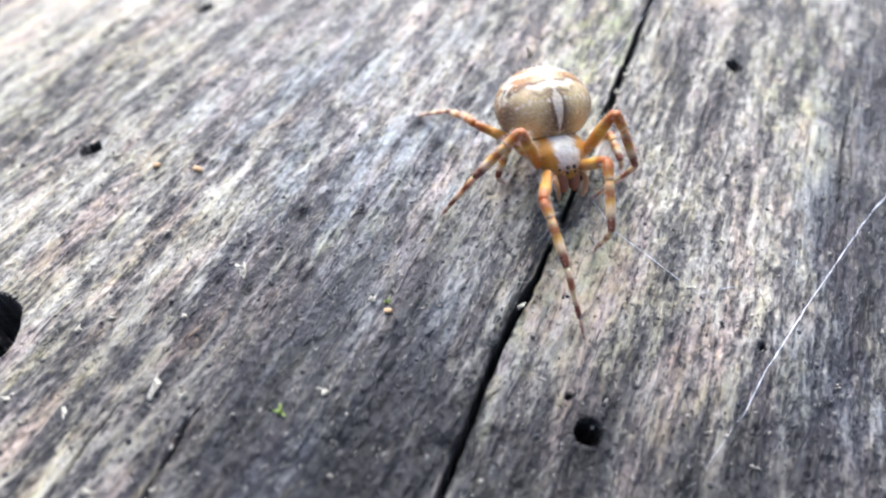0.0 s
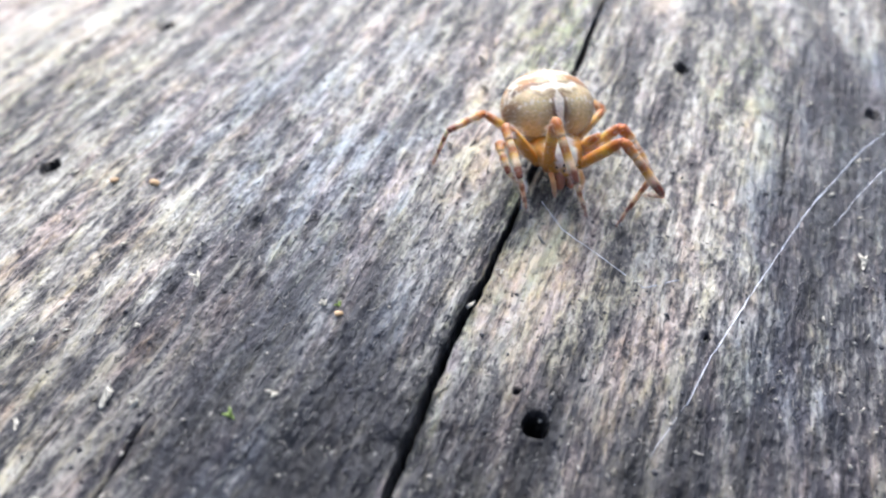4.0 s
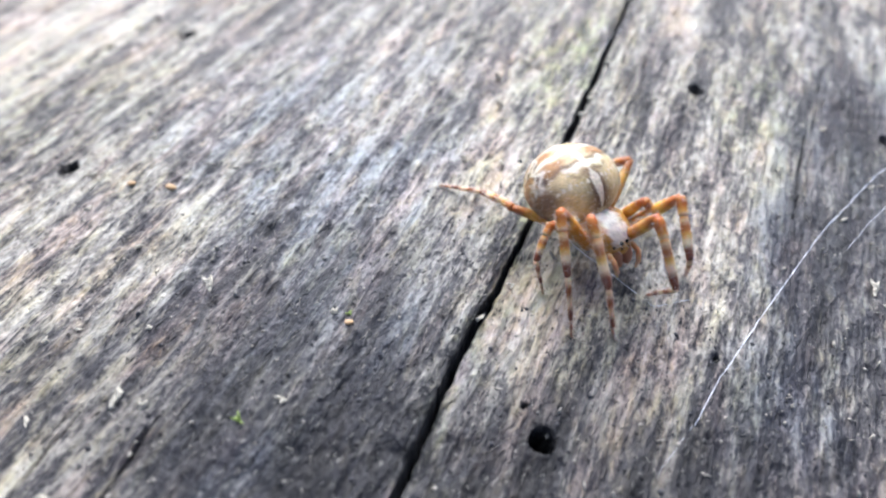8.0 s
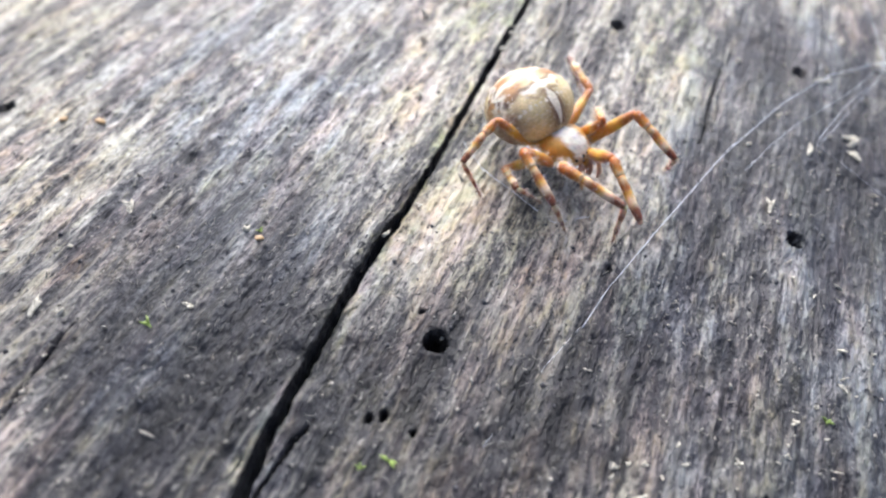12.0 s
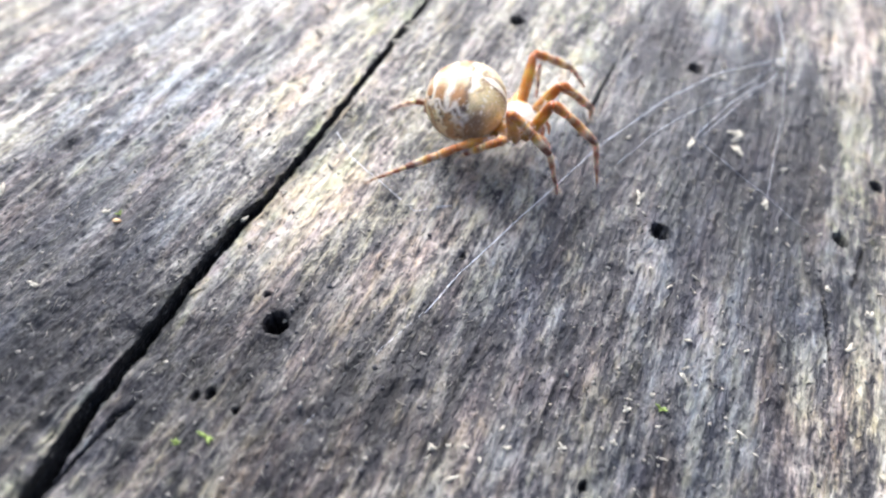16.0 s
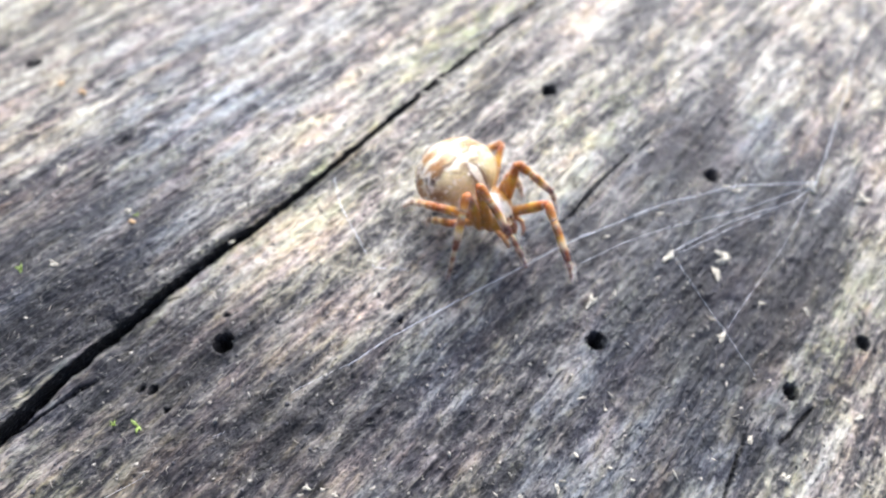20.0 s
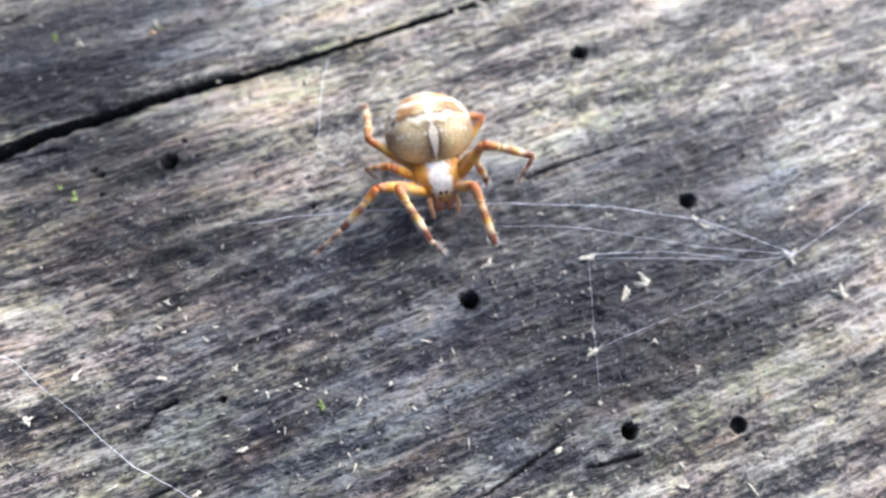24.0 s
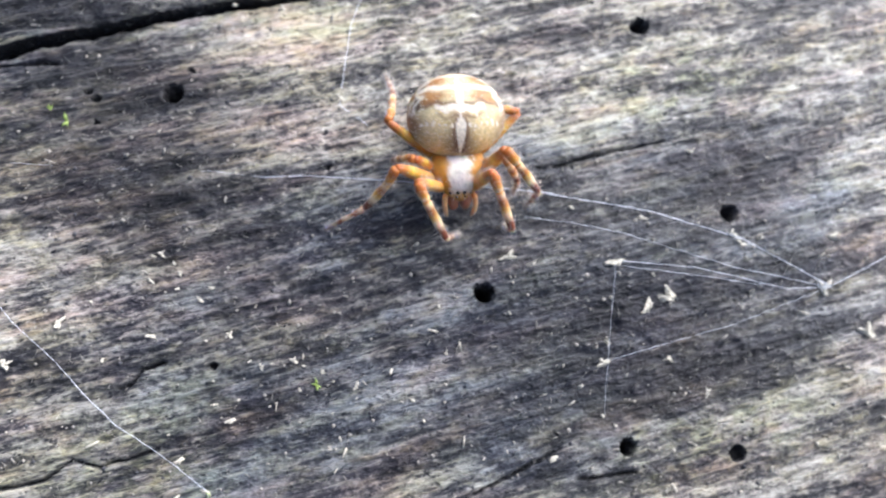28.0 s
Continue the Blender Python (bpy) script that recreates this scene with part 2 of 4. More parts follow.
# ---------------------------------------------------------------- the log
Q = (0.1510, 0.0339, -0.0287, -0.0856, 0.1114)


def surface(x, y):
    """Height of the log's top: a shallow round across the grain, with a step at the long crack."""
    x = np.asarray(x, float)
    along, across = zip(*[(p[1], p[0]) for p in CRACKS[0][2]])
    off = x - np.interp(y, along, across)
    r = 0.5 / (1 + np.exp(-np.clip(off / 0.008, -60, 60))) + 0.5 / (1 + np.exp(-np.clip(off / 0.12, -60, 60)))
    q = np.clip(x, -4.0, 7.0)
    return Q[0] + Q[1] * q + Q[2] * q * q + 0.14 * np.minimum(x + 4.0, 0) - 0.3 * np.maximum(x - 7.0, 0) - 0.0022 * np.maximum(-x - 4.0, 0) ** 3 - 0.0014 * np.maximum(x - 7.0, 0) ** 3 + Q[3] * r + Q[4] * r * np.tanh(np.asarray(y, float) / 2.0)


TABLE = np.random.default_rng(5).random((256, 256))


def grain(x, y, shift=0):
    """Smooth lattice noise, 0 to 1."""
    x, y = np.asarray(x, float) + shift * 17.3, np.asarray(y, float) + shift * 41.7
    i, j = np.floor(x).astype(int), np.floor(y).astype(int)
    u, v = x - i, y - j
    u, v = u * u * (3 - 2 * u), v * v * (3 - 2 * v)
    a, b2 = TABLE[i % 256, j % 256], TABLE[(i + 1) % 256, j % 256]
    c, d = TABLE[i % 256, (j + 1) % 256], TABLE[(i + 1) % 256, (j + 1) % 256]
    return (a * (1 - u) + b2 * u) * (1 - v) + (c * (1 - u) + d * u) * v


def graded(lo, hi, step, reach):
    """Even steps from lo to hi, then growing ones outwards to lo - reach and hi + reach."""
    mid = np.arange(lo, hi, step)
    tail, s, p = [], step, 0.0
    while p < reach:
        s *= 1.09
        p += s
        tail.append(p)
    tail = np.array(tail)
    return np.concatenate([lo - tail[::-1], mid, mid[-1] + tail])


# bore holes: x, y, radius across, radius along, depth
HOLES = [(0.62, -1.24, 0.083, 0.083, 1.4), (2.64, 0.59, 0.074, 0.078, 1.4), (2.53, 2.57, 0.07, 0.075, 1.4), (0.89, 2.40, 0.08, 0.085, 0.6),
         (3.95, 1.32, 0.067, 0.067, 1.4), (4.22, 2.11, 0.066, 0.066, 0.09), (-3.65, -0.46, 0.08, 0.1, 1.4), (-4.21, 1.77, 0.085, 0.1, 0.6),
         (-3.07, -2.2, 0.37, 0.40, 1.5), (0.46, -1.08, 0.016, 0.02, 0.1), (0.46, -1.83, 0.022, 0.03, 0.12), (0.53, -1.78, 0.022, 0.035, 0.12),
         (0.72, -1.81, 0.018, 0.018, 0.1), (1.46, -0.27, 0.018, 0.022, 0.1),
         (2.64, -1.35, 0.024, 0.03, 0.06)]
# long cracks: half width, depth, and points (x, y) along the grain
CRACKS = [
    (0.0165, 0.42, [(0.3, -9.0), (0.11, -2.8), (0.06, -2.45), (0.03, -2.2), (0.015, -1.95), (0.005, -1.7), (0.0, -1.43), (-0.01, -1.1), (-0.005, -0.8), (0.025, -0.48),
                    (0.04, 0.0), (0.04, 0.67), (0.04, 1.5), (0.03, 2.3), (0.02, 3.06), (-0.05, 9.0)]),
    (0.009, 0.08, [(0.10, -2.6), (0.13, -2.25), (0.18, -1.95)]),
    (0.008, 0.12, [(1.83, 1.2), (1.85, 1.3), (1.84, 1.73), (1.86, 2.36)]),
    (0.009, 0.08, [(2.63, -2.0), (2.62, -1.9), (2.54, -1.8), (2.53, -1.62)]),
    (0.009, 0.07, [(2.99, -2.36), (3.03, -2.3), (3.09, -2.2), (3.08, -1.78)]),
    (0.008, 0.06, [(3.0, -3.0), (3.06, -2.75), (3.07, -2.55), (3.0, -2.34)]),
    (0.010, 0.06, [(3.96, 0.1), (3.89, 0.5), (3.82, 0.84)]),
    (0.010, 0.06, [(4.06, 0.88), (4.14, 1.35)]),
    (0.007, 0.06, [(-1.76, -2.9), (-1.81, -2.45), (-1.80, -2.1)]),
    (0.007, 0.06, [(-1.30, -2.7), (-1.36, -2.3), (-1.38, -2.0)]),
    (0.012, 0.1, [(-4.9, 0.3), (-4.8, 2.2)]),
]
# stains with light and shade painted in: x, y, half width, half length, change of tone
STAIN_SHADE_NEAR = [  # dark stains, and shade on the near side painted in
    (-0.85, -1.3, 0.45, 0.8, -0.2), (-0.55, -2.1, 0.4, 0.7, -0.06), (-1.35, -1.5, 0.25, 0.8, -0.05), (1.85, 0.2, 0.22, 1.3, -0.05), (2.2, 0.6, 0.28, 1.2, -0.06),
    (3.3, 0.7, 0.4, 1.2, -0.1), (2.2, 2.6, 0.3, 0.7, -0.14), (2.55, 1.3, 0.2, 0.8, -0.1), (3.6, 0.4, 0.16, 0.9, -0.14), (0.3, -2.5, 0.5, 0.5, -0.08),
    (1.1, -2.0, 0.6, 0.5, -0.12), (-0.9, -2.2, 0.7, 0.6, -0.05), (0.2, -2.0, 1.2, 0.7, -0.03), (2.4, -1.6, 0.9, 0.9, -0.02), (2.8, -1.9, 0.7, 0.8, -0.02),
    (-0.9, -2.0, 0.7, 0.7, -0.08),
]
STAIN_SHADE_FAR = [  # more stains and painted shade, and a dark arc across the grain
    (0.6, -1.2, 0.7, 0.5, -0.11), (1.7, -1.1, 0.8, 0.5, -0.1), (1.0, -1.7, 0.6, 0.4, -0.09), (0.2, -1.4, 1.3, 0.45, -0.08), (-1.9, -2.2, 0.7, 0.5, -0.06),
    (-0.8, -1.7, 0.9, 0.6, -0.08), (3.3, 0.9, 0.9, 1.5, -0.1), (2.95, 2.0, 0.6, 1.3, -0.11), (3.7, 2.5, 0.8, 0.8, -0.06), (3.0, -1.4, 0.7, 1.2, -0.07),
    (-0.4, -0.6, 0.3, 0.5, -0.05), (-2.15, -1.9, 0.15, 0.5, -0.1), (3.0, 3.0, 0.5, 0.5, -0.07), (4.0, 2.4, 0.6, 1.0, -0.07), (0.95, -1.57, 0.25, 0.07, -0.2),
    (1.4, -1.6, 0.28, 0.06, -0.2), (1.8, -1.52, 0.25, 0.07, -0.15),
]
STAIN_SHADE_WIDE = [  # stains, wide shade from measured brightness, and painted shade of pits by a bore
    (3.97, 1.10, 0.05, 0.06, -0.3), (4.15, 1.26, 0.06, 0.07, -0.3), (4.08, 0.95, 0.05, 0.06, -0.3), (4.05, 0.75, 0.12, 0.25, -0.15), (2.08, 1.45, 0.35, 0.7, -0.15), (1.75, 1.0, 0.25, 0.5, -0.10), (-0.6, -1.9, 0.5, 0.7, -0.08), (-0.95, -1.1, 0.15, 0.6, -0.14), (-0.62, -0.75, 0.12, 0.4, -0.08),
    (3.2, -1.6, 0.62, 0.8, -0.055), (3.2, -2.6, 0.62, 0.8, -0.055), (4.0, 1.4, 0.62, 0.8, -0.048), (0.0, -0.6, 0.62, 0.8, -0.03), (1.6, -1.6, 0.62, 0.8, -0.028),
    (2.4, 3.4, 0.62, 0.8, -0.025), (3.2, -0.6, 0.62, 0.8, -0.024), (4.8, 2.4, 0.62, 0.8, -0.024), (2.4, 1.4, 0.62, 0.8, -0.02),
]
BLEACHED = [  # bleached places; the far left one also paints in the sheen there
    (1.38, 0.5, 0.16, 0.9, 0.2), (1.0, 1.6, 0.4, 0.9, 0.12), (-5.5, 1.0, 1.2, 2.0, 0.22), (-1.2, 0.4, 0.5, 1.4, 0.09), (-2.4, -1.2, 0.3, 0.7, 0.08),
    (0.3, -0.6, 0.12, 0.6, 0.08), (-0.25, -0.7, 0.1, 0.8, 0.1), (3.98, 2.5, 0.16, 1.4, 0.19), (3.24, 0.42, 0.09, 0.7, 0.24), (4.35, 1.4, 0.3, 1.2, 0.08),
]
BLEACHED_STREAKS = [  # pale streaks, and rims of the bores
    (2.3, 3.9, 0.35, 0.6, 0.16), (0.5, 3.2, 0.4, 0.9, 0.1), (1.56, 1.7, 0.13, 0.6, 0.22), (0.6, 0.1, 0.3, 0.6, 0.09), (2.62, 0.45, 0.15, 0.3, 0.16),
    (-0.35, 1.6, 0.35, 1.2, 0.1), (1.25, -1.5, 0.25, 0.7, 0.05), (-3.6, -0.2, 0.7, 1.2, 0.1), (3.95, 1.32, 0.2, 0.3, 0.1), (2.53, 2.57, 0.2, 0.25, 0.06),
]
PALE_LIGHT_WIDE = [  # wide lightening that paints in the fall of light, and long thin pale streaks
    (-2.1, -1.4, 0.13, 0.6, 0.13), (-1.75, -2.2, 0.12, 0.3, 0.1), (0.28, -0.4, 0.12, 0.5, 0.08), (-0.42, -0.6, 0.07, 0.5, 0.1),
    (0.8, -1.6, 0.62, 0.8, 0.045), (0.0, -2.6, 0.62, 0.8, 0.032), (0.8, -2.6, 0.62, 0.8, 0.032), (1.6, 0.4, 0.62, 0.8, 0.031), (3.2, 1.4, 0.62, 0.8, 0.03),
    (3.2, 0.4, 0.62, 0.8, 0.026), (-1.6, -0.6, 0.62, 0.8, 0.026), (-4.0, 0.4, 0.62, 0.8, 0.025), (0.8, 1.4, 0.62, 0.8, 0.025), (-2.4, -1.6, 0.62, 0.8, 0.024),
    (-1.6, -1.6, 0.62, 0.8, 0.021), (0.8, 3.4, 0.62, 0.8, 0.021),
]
ALGAE = [(0.0, -1.2, 0.07, 2.2, 0.6), (0.0, 1.5, 0.06, 1.5, 0.35), (1.4, 2.6, 0.3, 0.7, 0.9), (3.2, -2.0, 0.5, 0.7, 0.7), (0.3, 0.2, 0.35, 0.9, 0.5), (0.5, -2.6, 0.4, 0.6, 0.5), (4.1, 2.0, 0.3, 0.9, 0.7), (-0.3, 2.6, 0.3, 0.9, 1.4), (-4.5, 0.3, 1.0, 1.0, 0.4)]


SLATE = [(-0.9, -0.9, 0.6, 1.3, 1.0), (-1.6, 0.2, 0.7, 1.2, 0.6), (-0.5, -2.1, 0.5, 0.7, 0.6), (-2.6, 0.9, 0.9, 1.2, 0.5), (1.9, 0.1, 0.35, 1.2, 0.7), (2.35, 1.5, 0.5, 1.2, 0.9), (2.95, 2.0, 0.6, 1.4, 0.9),
         (3.4, 0.6, 0.6, 1.2, 0.7), (2.6, -1.0, 0.6, 0.8, 0.5), (3.2, -1.9, 0.6, 0.8, 0.5), (0.25, -2.1, 0.3, 0.6, 0.5), (1.9, 2.6, 0.4, 0.9, 0.5), (2.43, 3.05, 0.5, 0.8, 0.7), (-0.6, -0.7, 0.35, 0.8, 0.5)]


def spots(x, y, table):
    total = np.zeros_like(x)
    for cx, cy, rx, ry, amount in table:
        total += amount * np.exp(-(((x - cx) / rx) ** 2 + ((y - cy) / ry) ** 2) * 0.8)
    return total


def relief(x, y):
    """Raised fibres and worn hollows of the grey wood."""
    xw = x + 0.10 * (grain(x * 0.7, y * 0.45, 1) - 0.5) + 0.03 * (grain(x * 3, y * 1.6, 2) - 0.5)
    z = 0.05 * (grain(x * 1.1, y * 0.5, 3) - 0.5)
    z += 0.024 * (grain(xw * 5, y * 0.5, 4) - 0.5)
    z += 0.013 * (grain(xw * 13, y * 1.3, 5) - 0.5)
    z += 0.015 * (grain(xw * 27, y * 3.4, 6) - 0.5)
    z += 0.009 * (grain(x * 14, y * 8, 7) - 0.5)
    z += 0.014 * (grain(xw * 36, y * 9, 17) - 0.5)
    z += 0.010 * (grain(x * 33, y * 20, 18) - 0.5)
    ridge = 1 - np.abs(grain(xw * 9, y * 2.2, 19) - 0.5) * 2  # torn edges of the fibre bundles
    z += 0.012 * ridge ** 6
    pits = np.clip(grain(x * 6, y * 4.5, 8) - 0.80, 0, 1) * 5
    return z - 0.022 * pits


def build_log():
    xs, ys = graded(-4.4, 5.2, 0.0115, 16.0), graded(-3.2, 4.6, 0.0135, 14.0)
    xs = np.sort(np.concatenate([xs[np.abs(xs) > 0.075], np.arange(-0.074, 0.075, 0.004)]))  # close rows along the long crack
    x, y = np.meshgrid(xs, ys, indexing="ij")
    main_x, main_y = np.array(CRACKS[0][2]).T
    wander = np.interp(y, main_y, main_x) + 0.016 * (grain(y * 14, 4.0 + 0 * y, 15) - 0.5) + 0.010 * (grain(y * 5, 1.0 + 0 * y, 12) - 0.5)
    x = x + wander * np.exp(-(x / 0.5) ** 2)
    for cx, cy, rx, ry, depth in HOLES:  # snap a ring of points to each rim
        if rx < 0.04:
            continue
        ang = np.arctan2((y - cy) / ry, (x - cx) / rx)
        rag = 1 + 0.10 * (grain(np.cos(ang) * 2.3 + 9, np.sin(ang) * 2.3 + cx * 7, 9) - 0.5)
        q = np.hypot((x - cx) / rx, (y - cy) / ry) / rag
        near = np.abs(q - 1) < 0.0095 / min(rx, ry)
        x[near] = (cx + (x - cx) / np.maximum(q, 1e-6))[near]
        y[near] = (cy + (y - cy) / np.maximum(q, 1e-6))[near]
    z = surface(x, y) + relief(x, y)
    dirt_shade = np.zeros_like(x)  # dirt in the cracks, with the shade of the gap painted in
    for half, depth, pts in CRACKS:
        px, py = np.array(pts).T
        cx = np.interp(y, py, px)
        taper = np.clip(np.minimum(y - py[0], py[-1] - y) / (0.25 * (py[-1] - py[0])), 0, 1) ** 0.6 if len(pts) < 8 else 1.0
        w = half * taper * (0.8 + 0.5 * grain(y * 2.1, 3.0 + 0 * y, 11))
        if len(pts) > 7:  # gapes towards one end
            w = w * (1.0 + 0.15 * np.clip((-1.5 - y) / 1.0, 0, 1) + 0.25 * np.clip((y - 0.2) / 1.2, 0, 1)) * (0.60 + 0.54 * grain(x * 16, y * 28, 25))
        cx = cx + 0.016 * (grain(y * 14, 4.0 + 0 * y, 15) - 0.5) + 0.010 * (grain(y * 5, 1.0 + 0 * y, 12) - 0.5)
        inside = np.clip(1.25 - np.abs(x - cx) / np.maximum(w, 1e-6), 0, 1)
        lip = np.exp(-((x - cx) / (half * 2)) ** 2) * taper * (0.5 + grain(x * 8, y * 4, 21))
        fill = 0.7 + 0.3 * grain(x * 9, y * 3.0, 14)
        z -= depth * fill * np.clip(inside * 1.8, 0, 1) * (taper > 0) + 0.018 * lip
        dirt_shade = np.maximum(dirt_shade, (1.0 if len(pts) > 7 else 0.2) * np.clip(1.6 - np.abs(x - cx) / np.maximum(w, 1e-6), 0, 1) * (taper > 0))
    for cx, cy, rx, ry, depth in HOLES:
        ang = np.arctan2((y - cy) / ry, (x - cx) / rx)
        rag = 1 + 0.10 * (grain(np.cos(ang) * 2.3 + 9, np.sin(ang) * 2.3 + cx * 7, 9) - 0.5)
        q = np.hypot((x - cx) / rx, (y - cy) / ry) / rag
        z = np.where(q < 0.985, surface(x, y) - depth * np.clip((1 - q) * 14 + 0.75, 0, 1), z)
    pale, dark_spots = BLEACHED + BLEACHED_STREAKS + PALE_LIGHT_WIDE, [(*r[:4], -r[4]) for r in STAIN_SHADE_NEAR + STAIN_SHADE_FAR + STAIN_SHADE_WIDE]
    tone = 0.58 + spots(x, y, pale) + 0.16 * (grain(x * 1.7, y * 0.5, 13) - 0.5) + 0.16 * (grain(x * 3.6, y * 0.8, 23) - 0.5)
    for cx, cy, rx, ry, depth in HOLES:  # the shade inside the bores is painted into their tone
        tone = np.where(np.hypot((x - cx) / rx, (y - cy) / ry) < 0.97, -1.0, tone)
    # crack walls go black by tone, dirt and painted shade together
    tone -= 1.2 * np.clip(dirt_shade * 2, 0, 1)
    algae = spots(x, y, ALGAE) * (1 - np.clip(dirt_shade * 2, 0, 1))
    stain_shade = np.clip(3.0 * spots(x, y, dark_spots) * (0.7 + 0.6 * grain(x * 3.5, y * 1.2, 16)), 0, 0.9)
    nx, ny = x.shape
    top = np.stack([x, y, z], -1).reshape(-1, 3)
    idx = np.arange(nx * ny).reshape(nx, ny)
    quads = np.stack([idx[:-1, :-1], idx[1:, :-1], idx[1:, 1:], idx[:-1, 1:]], -1).reshape(-1, 4)
    rim = np.concatenate([idx[:, 0], idx[-1, 1:], idx[-2::-1, -1], idx[0, -2:0:-1]])
    low = top[rim].copy()
    low[:, 2] = -12.0
    base = np.arange(len(rim)) + len(top)
    nxt = np.roll(np.arange(len(rim)), -1)
    sides = np.stack([rim, base, base[nxt], rim[nxt]], -1)
    verts = np.concatenate([top, low]) * CM
    faces = np.concatenate([quads, sides])
    me = bpy.data.meshes.new("log")
    me.vertices.add(len(verts))
    me.vertices.foreach_set("co", verts.astype(np.float32).ravel())
    me.loops.add(faces.size)
    me.loops.foreach_set("vertex_index", faces.astype(np.int32).ravel())
    me.polygons.add(len(faces))
    me.polygons.foreach_set("loop_start", np.arange(0, faces.size, 4, dtype=np.int32))
    me.update(calc_edges=True)
    me.polygons.foreach_set("use_smooth", np.ones(len(faces), bool))
    for name, values in (("tone", tone), ("stain_shade", stain_shade), ("algae", algae), ("slate", 0.18 + spots(x, y, SLATE))):
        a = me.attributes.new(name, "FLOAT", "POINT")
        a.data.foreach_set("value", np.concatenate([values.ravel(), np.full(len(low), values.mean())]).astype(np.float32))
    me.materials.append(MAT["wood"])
    me.validate()
    return tagged(new("log", me), "weathered grey wooden log with a long crack and beetle holes", "log")


build_log()
ground = new("ground", mesh_from("ground", [(-40000, -40000, -12), (40000, -40000, -12), (40000, 40000, -12), (-40000, 40000, -12)], [(0, 1, 2, 3)], MAT["soil"]))
tagged(ground, "dull brown soil under the log", "ground", kind="structure")


# ---------------------------------------------------------------- the spider
ORANGE, DEEP, BROWN, CREAM, AMBER = (0.62, 0.29, 0.03), (0.44, 0.15, 0.018), (0.22, 0.07, 0.028), (0.80, 0.64, 0.40), (0.74, 0.46, 0.06)
# per pair of legs: femur, patella, tibia, metatarsus, tarsus lengths and hip place
SIZES = {1: (0.48, 0.13, 0.31, 0.32, 0.13), 2: (0.45, 0.13, 0.28, 0.29, 0.12), 3: (0.30, 0.09, 0.17, 0.18, 0.10), 4: (0.46, 0.13, 0.24, 0.25, 0.12)}
HIPS = {1: (0.11, 0.11), 2: (0.045, 0.15), 3: (-0.03, 0.15), 4: (-0.10, 0.12)}
HIP_Z = -0.05


def abdomen_color(d):
    """Garden-spider pattern on a unit direction: x forward, y left, z up. turn runs over the back from 0 in front to 180 behind."""
    u, v, w = d
    a, turn, round_ = abs(v), math.degrees(math.acos(max(-1.0, min(1.0, u)))), math.degrees(math.atan2(abs(v), w))
    white, gold, tan = np.array((0.88, 0.80, 0.65)), np.array((0.64, 0.46, 0.13)), np.array((0.84, 0.68, 0.38))
    rust, dark = np.array((0.40, 0.20, 0.065)), np.array((0.08, 0.036, 0.018))

    def lay(c, over, k):
        k = min(1.0, max(0.0, k))
        return c * (1 - k) + over * k

    def bell(x, mid, width):
        return math.exp(-((x - mid) / width) ** 2)

    def s(lo, hi, x):
        return min(1.0, max(0.0, (x - lo) / (hi - lo)))
    n = noise.noise(Vector((u * 9, v * 9, w * 9)))
    turn += 6 + 4 * noise.noise(Vector((u * 5 + 3, v * 5, w * 5)))
    round_ += 7 * noise.noise(Vector((u * 6, v * 6 + 5, w * 6)))
    c = lay(gold, tan, 0.5 + 0.5 * n + s(20, 80, turn) * 0.5)
    c = lay(c, dark * 2.5, s(36, 66, round_) * s(112, 90, turn) * s(46, 74, turn) * 0.8)
    if round_ > 112:  # underside, brown with pale flecks
        c = lay(c, dark * 2.2, 0.6)
        return np.clip(lay(c, white, 0.5 * (n > 0.35)), 0, 1)
    # brown wedge either side of the spindle
    c = lay(c, dark * 1.7, s(0.42, 0.10, a) * s(4, 16, turn) * s(112, 58, turn + 80 * a) * 0.85)
    # folium behind the cross: rust lobes, dark outer corners, white scalloped rim
    rim_at = 58 + 7 * math.sin(turn * 0.22) - 0.10 * (turn - 80)
    if turn > 84:
        inside = s(0, 5, rim_at - round_)
        c = lay(c, tan * 0.82, inside * 0.85)
        for mid, side, long, wide in ((101, 36, 12, 22), (130, 34, 11, 20), (154, 30, 8, 17)):
            k = bell(turn, mid + 0.10 * round_, long) * bell(round_, side, wide)
            c = lay(c, rust * (1.05 + 0.5 * n), 2.4 * k - 0.42)
            c = lay(c, dark, 2.4 * bell(turn, mid - 4 + 0.10 * round_, long * 0.85) * bell(round_, side + wide * 0.9, 6.5) - 0.3)
            c = lay(c, white, (1.3 * bell(turn, mid + 14 + 0.10 * round_, 5) - 0.1) * inside)
    c = lay(c, white, 1.1 * bell(round_, rim_at, 4.2) * s(84, 94, turn))
    c = lay(c, dark * 1.5, 0.85 * bell(round_, rim_at + 10, 4.0) * s(86, 96, turn))
    # flanks: pale and rust flames with dark crescents, running back and down
    flank = s(4, 10, round_ - rim_at) * s(90, 104, turn + 0.1 * round_)
    wave = math.sin((turn + 0.35 * round_) * 0.21 + 2.4 * n + 0.8 * noise.noise(Vector((u * 3, abs(v) * 3, w * 3 + 8))))
    c = lay(c, white, flank * s(0.4, 0.85, wave) * s(30, 12, round_ - rim_at) * 0.85)
    c = lay(c, rust * 1.15, flank * s(0.25, -0.4, wave) * 0.8)
    c = lay(c, dark, flank * bell(wave, 0.1, 0.22) * 0.85)
    # the cross: a wedge in front, two lobes across, a broad stroke behind
    spindle = 0.095 * s(10, 52, turn) * s(78, 62, turn)
    tail = 0.062 * s(80, 90, turn) * s(150, 108, turn)
    bar = s(0.0, 1.0, (4.6 - abs(turn - (82.5 + 9 * a + 1.6 * math.sin(a * 17)))) / 1.5) * s(0.50, 0.46, a)
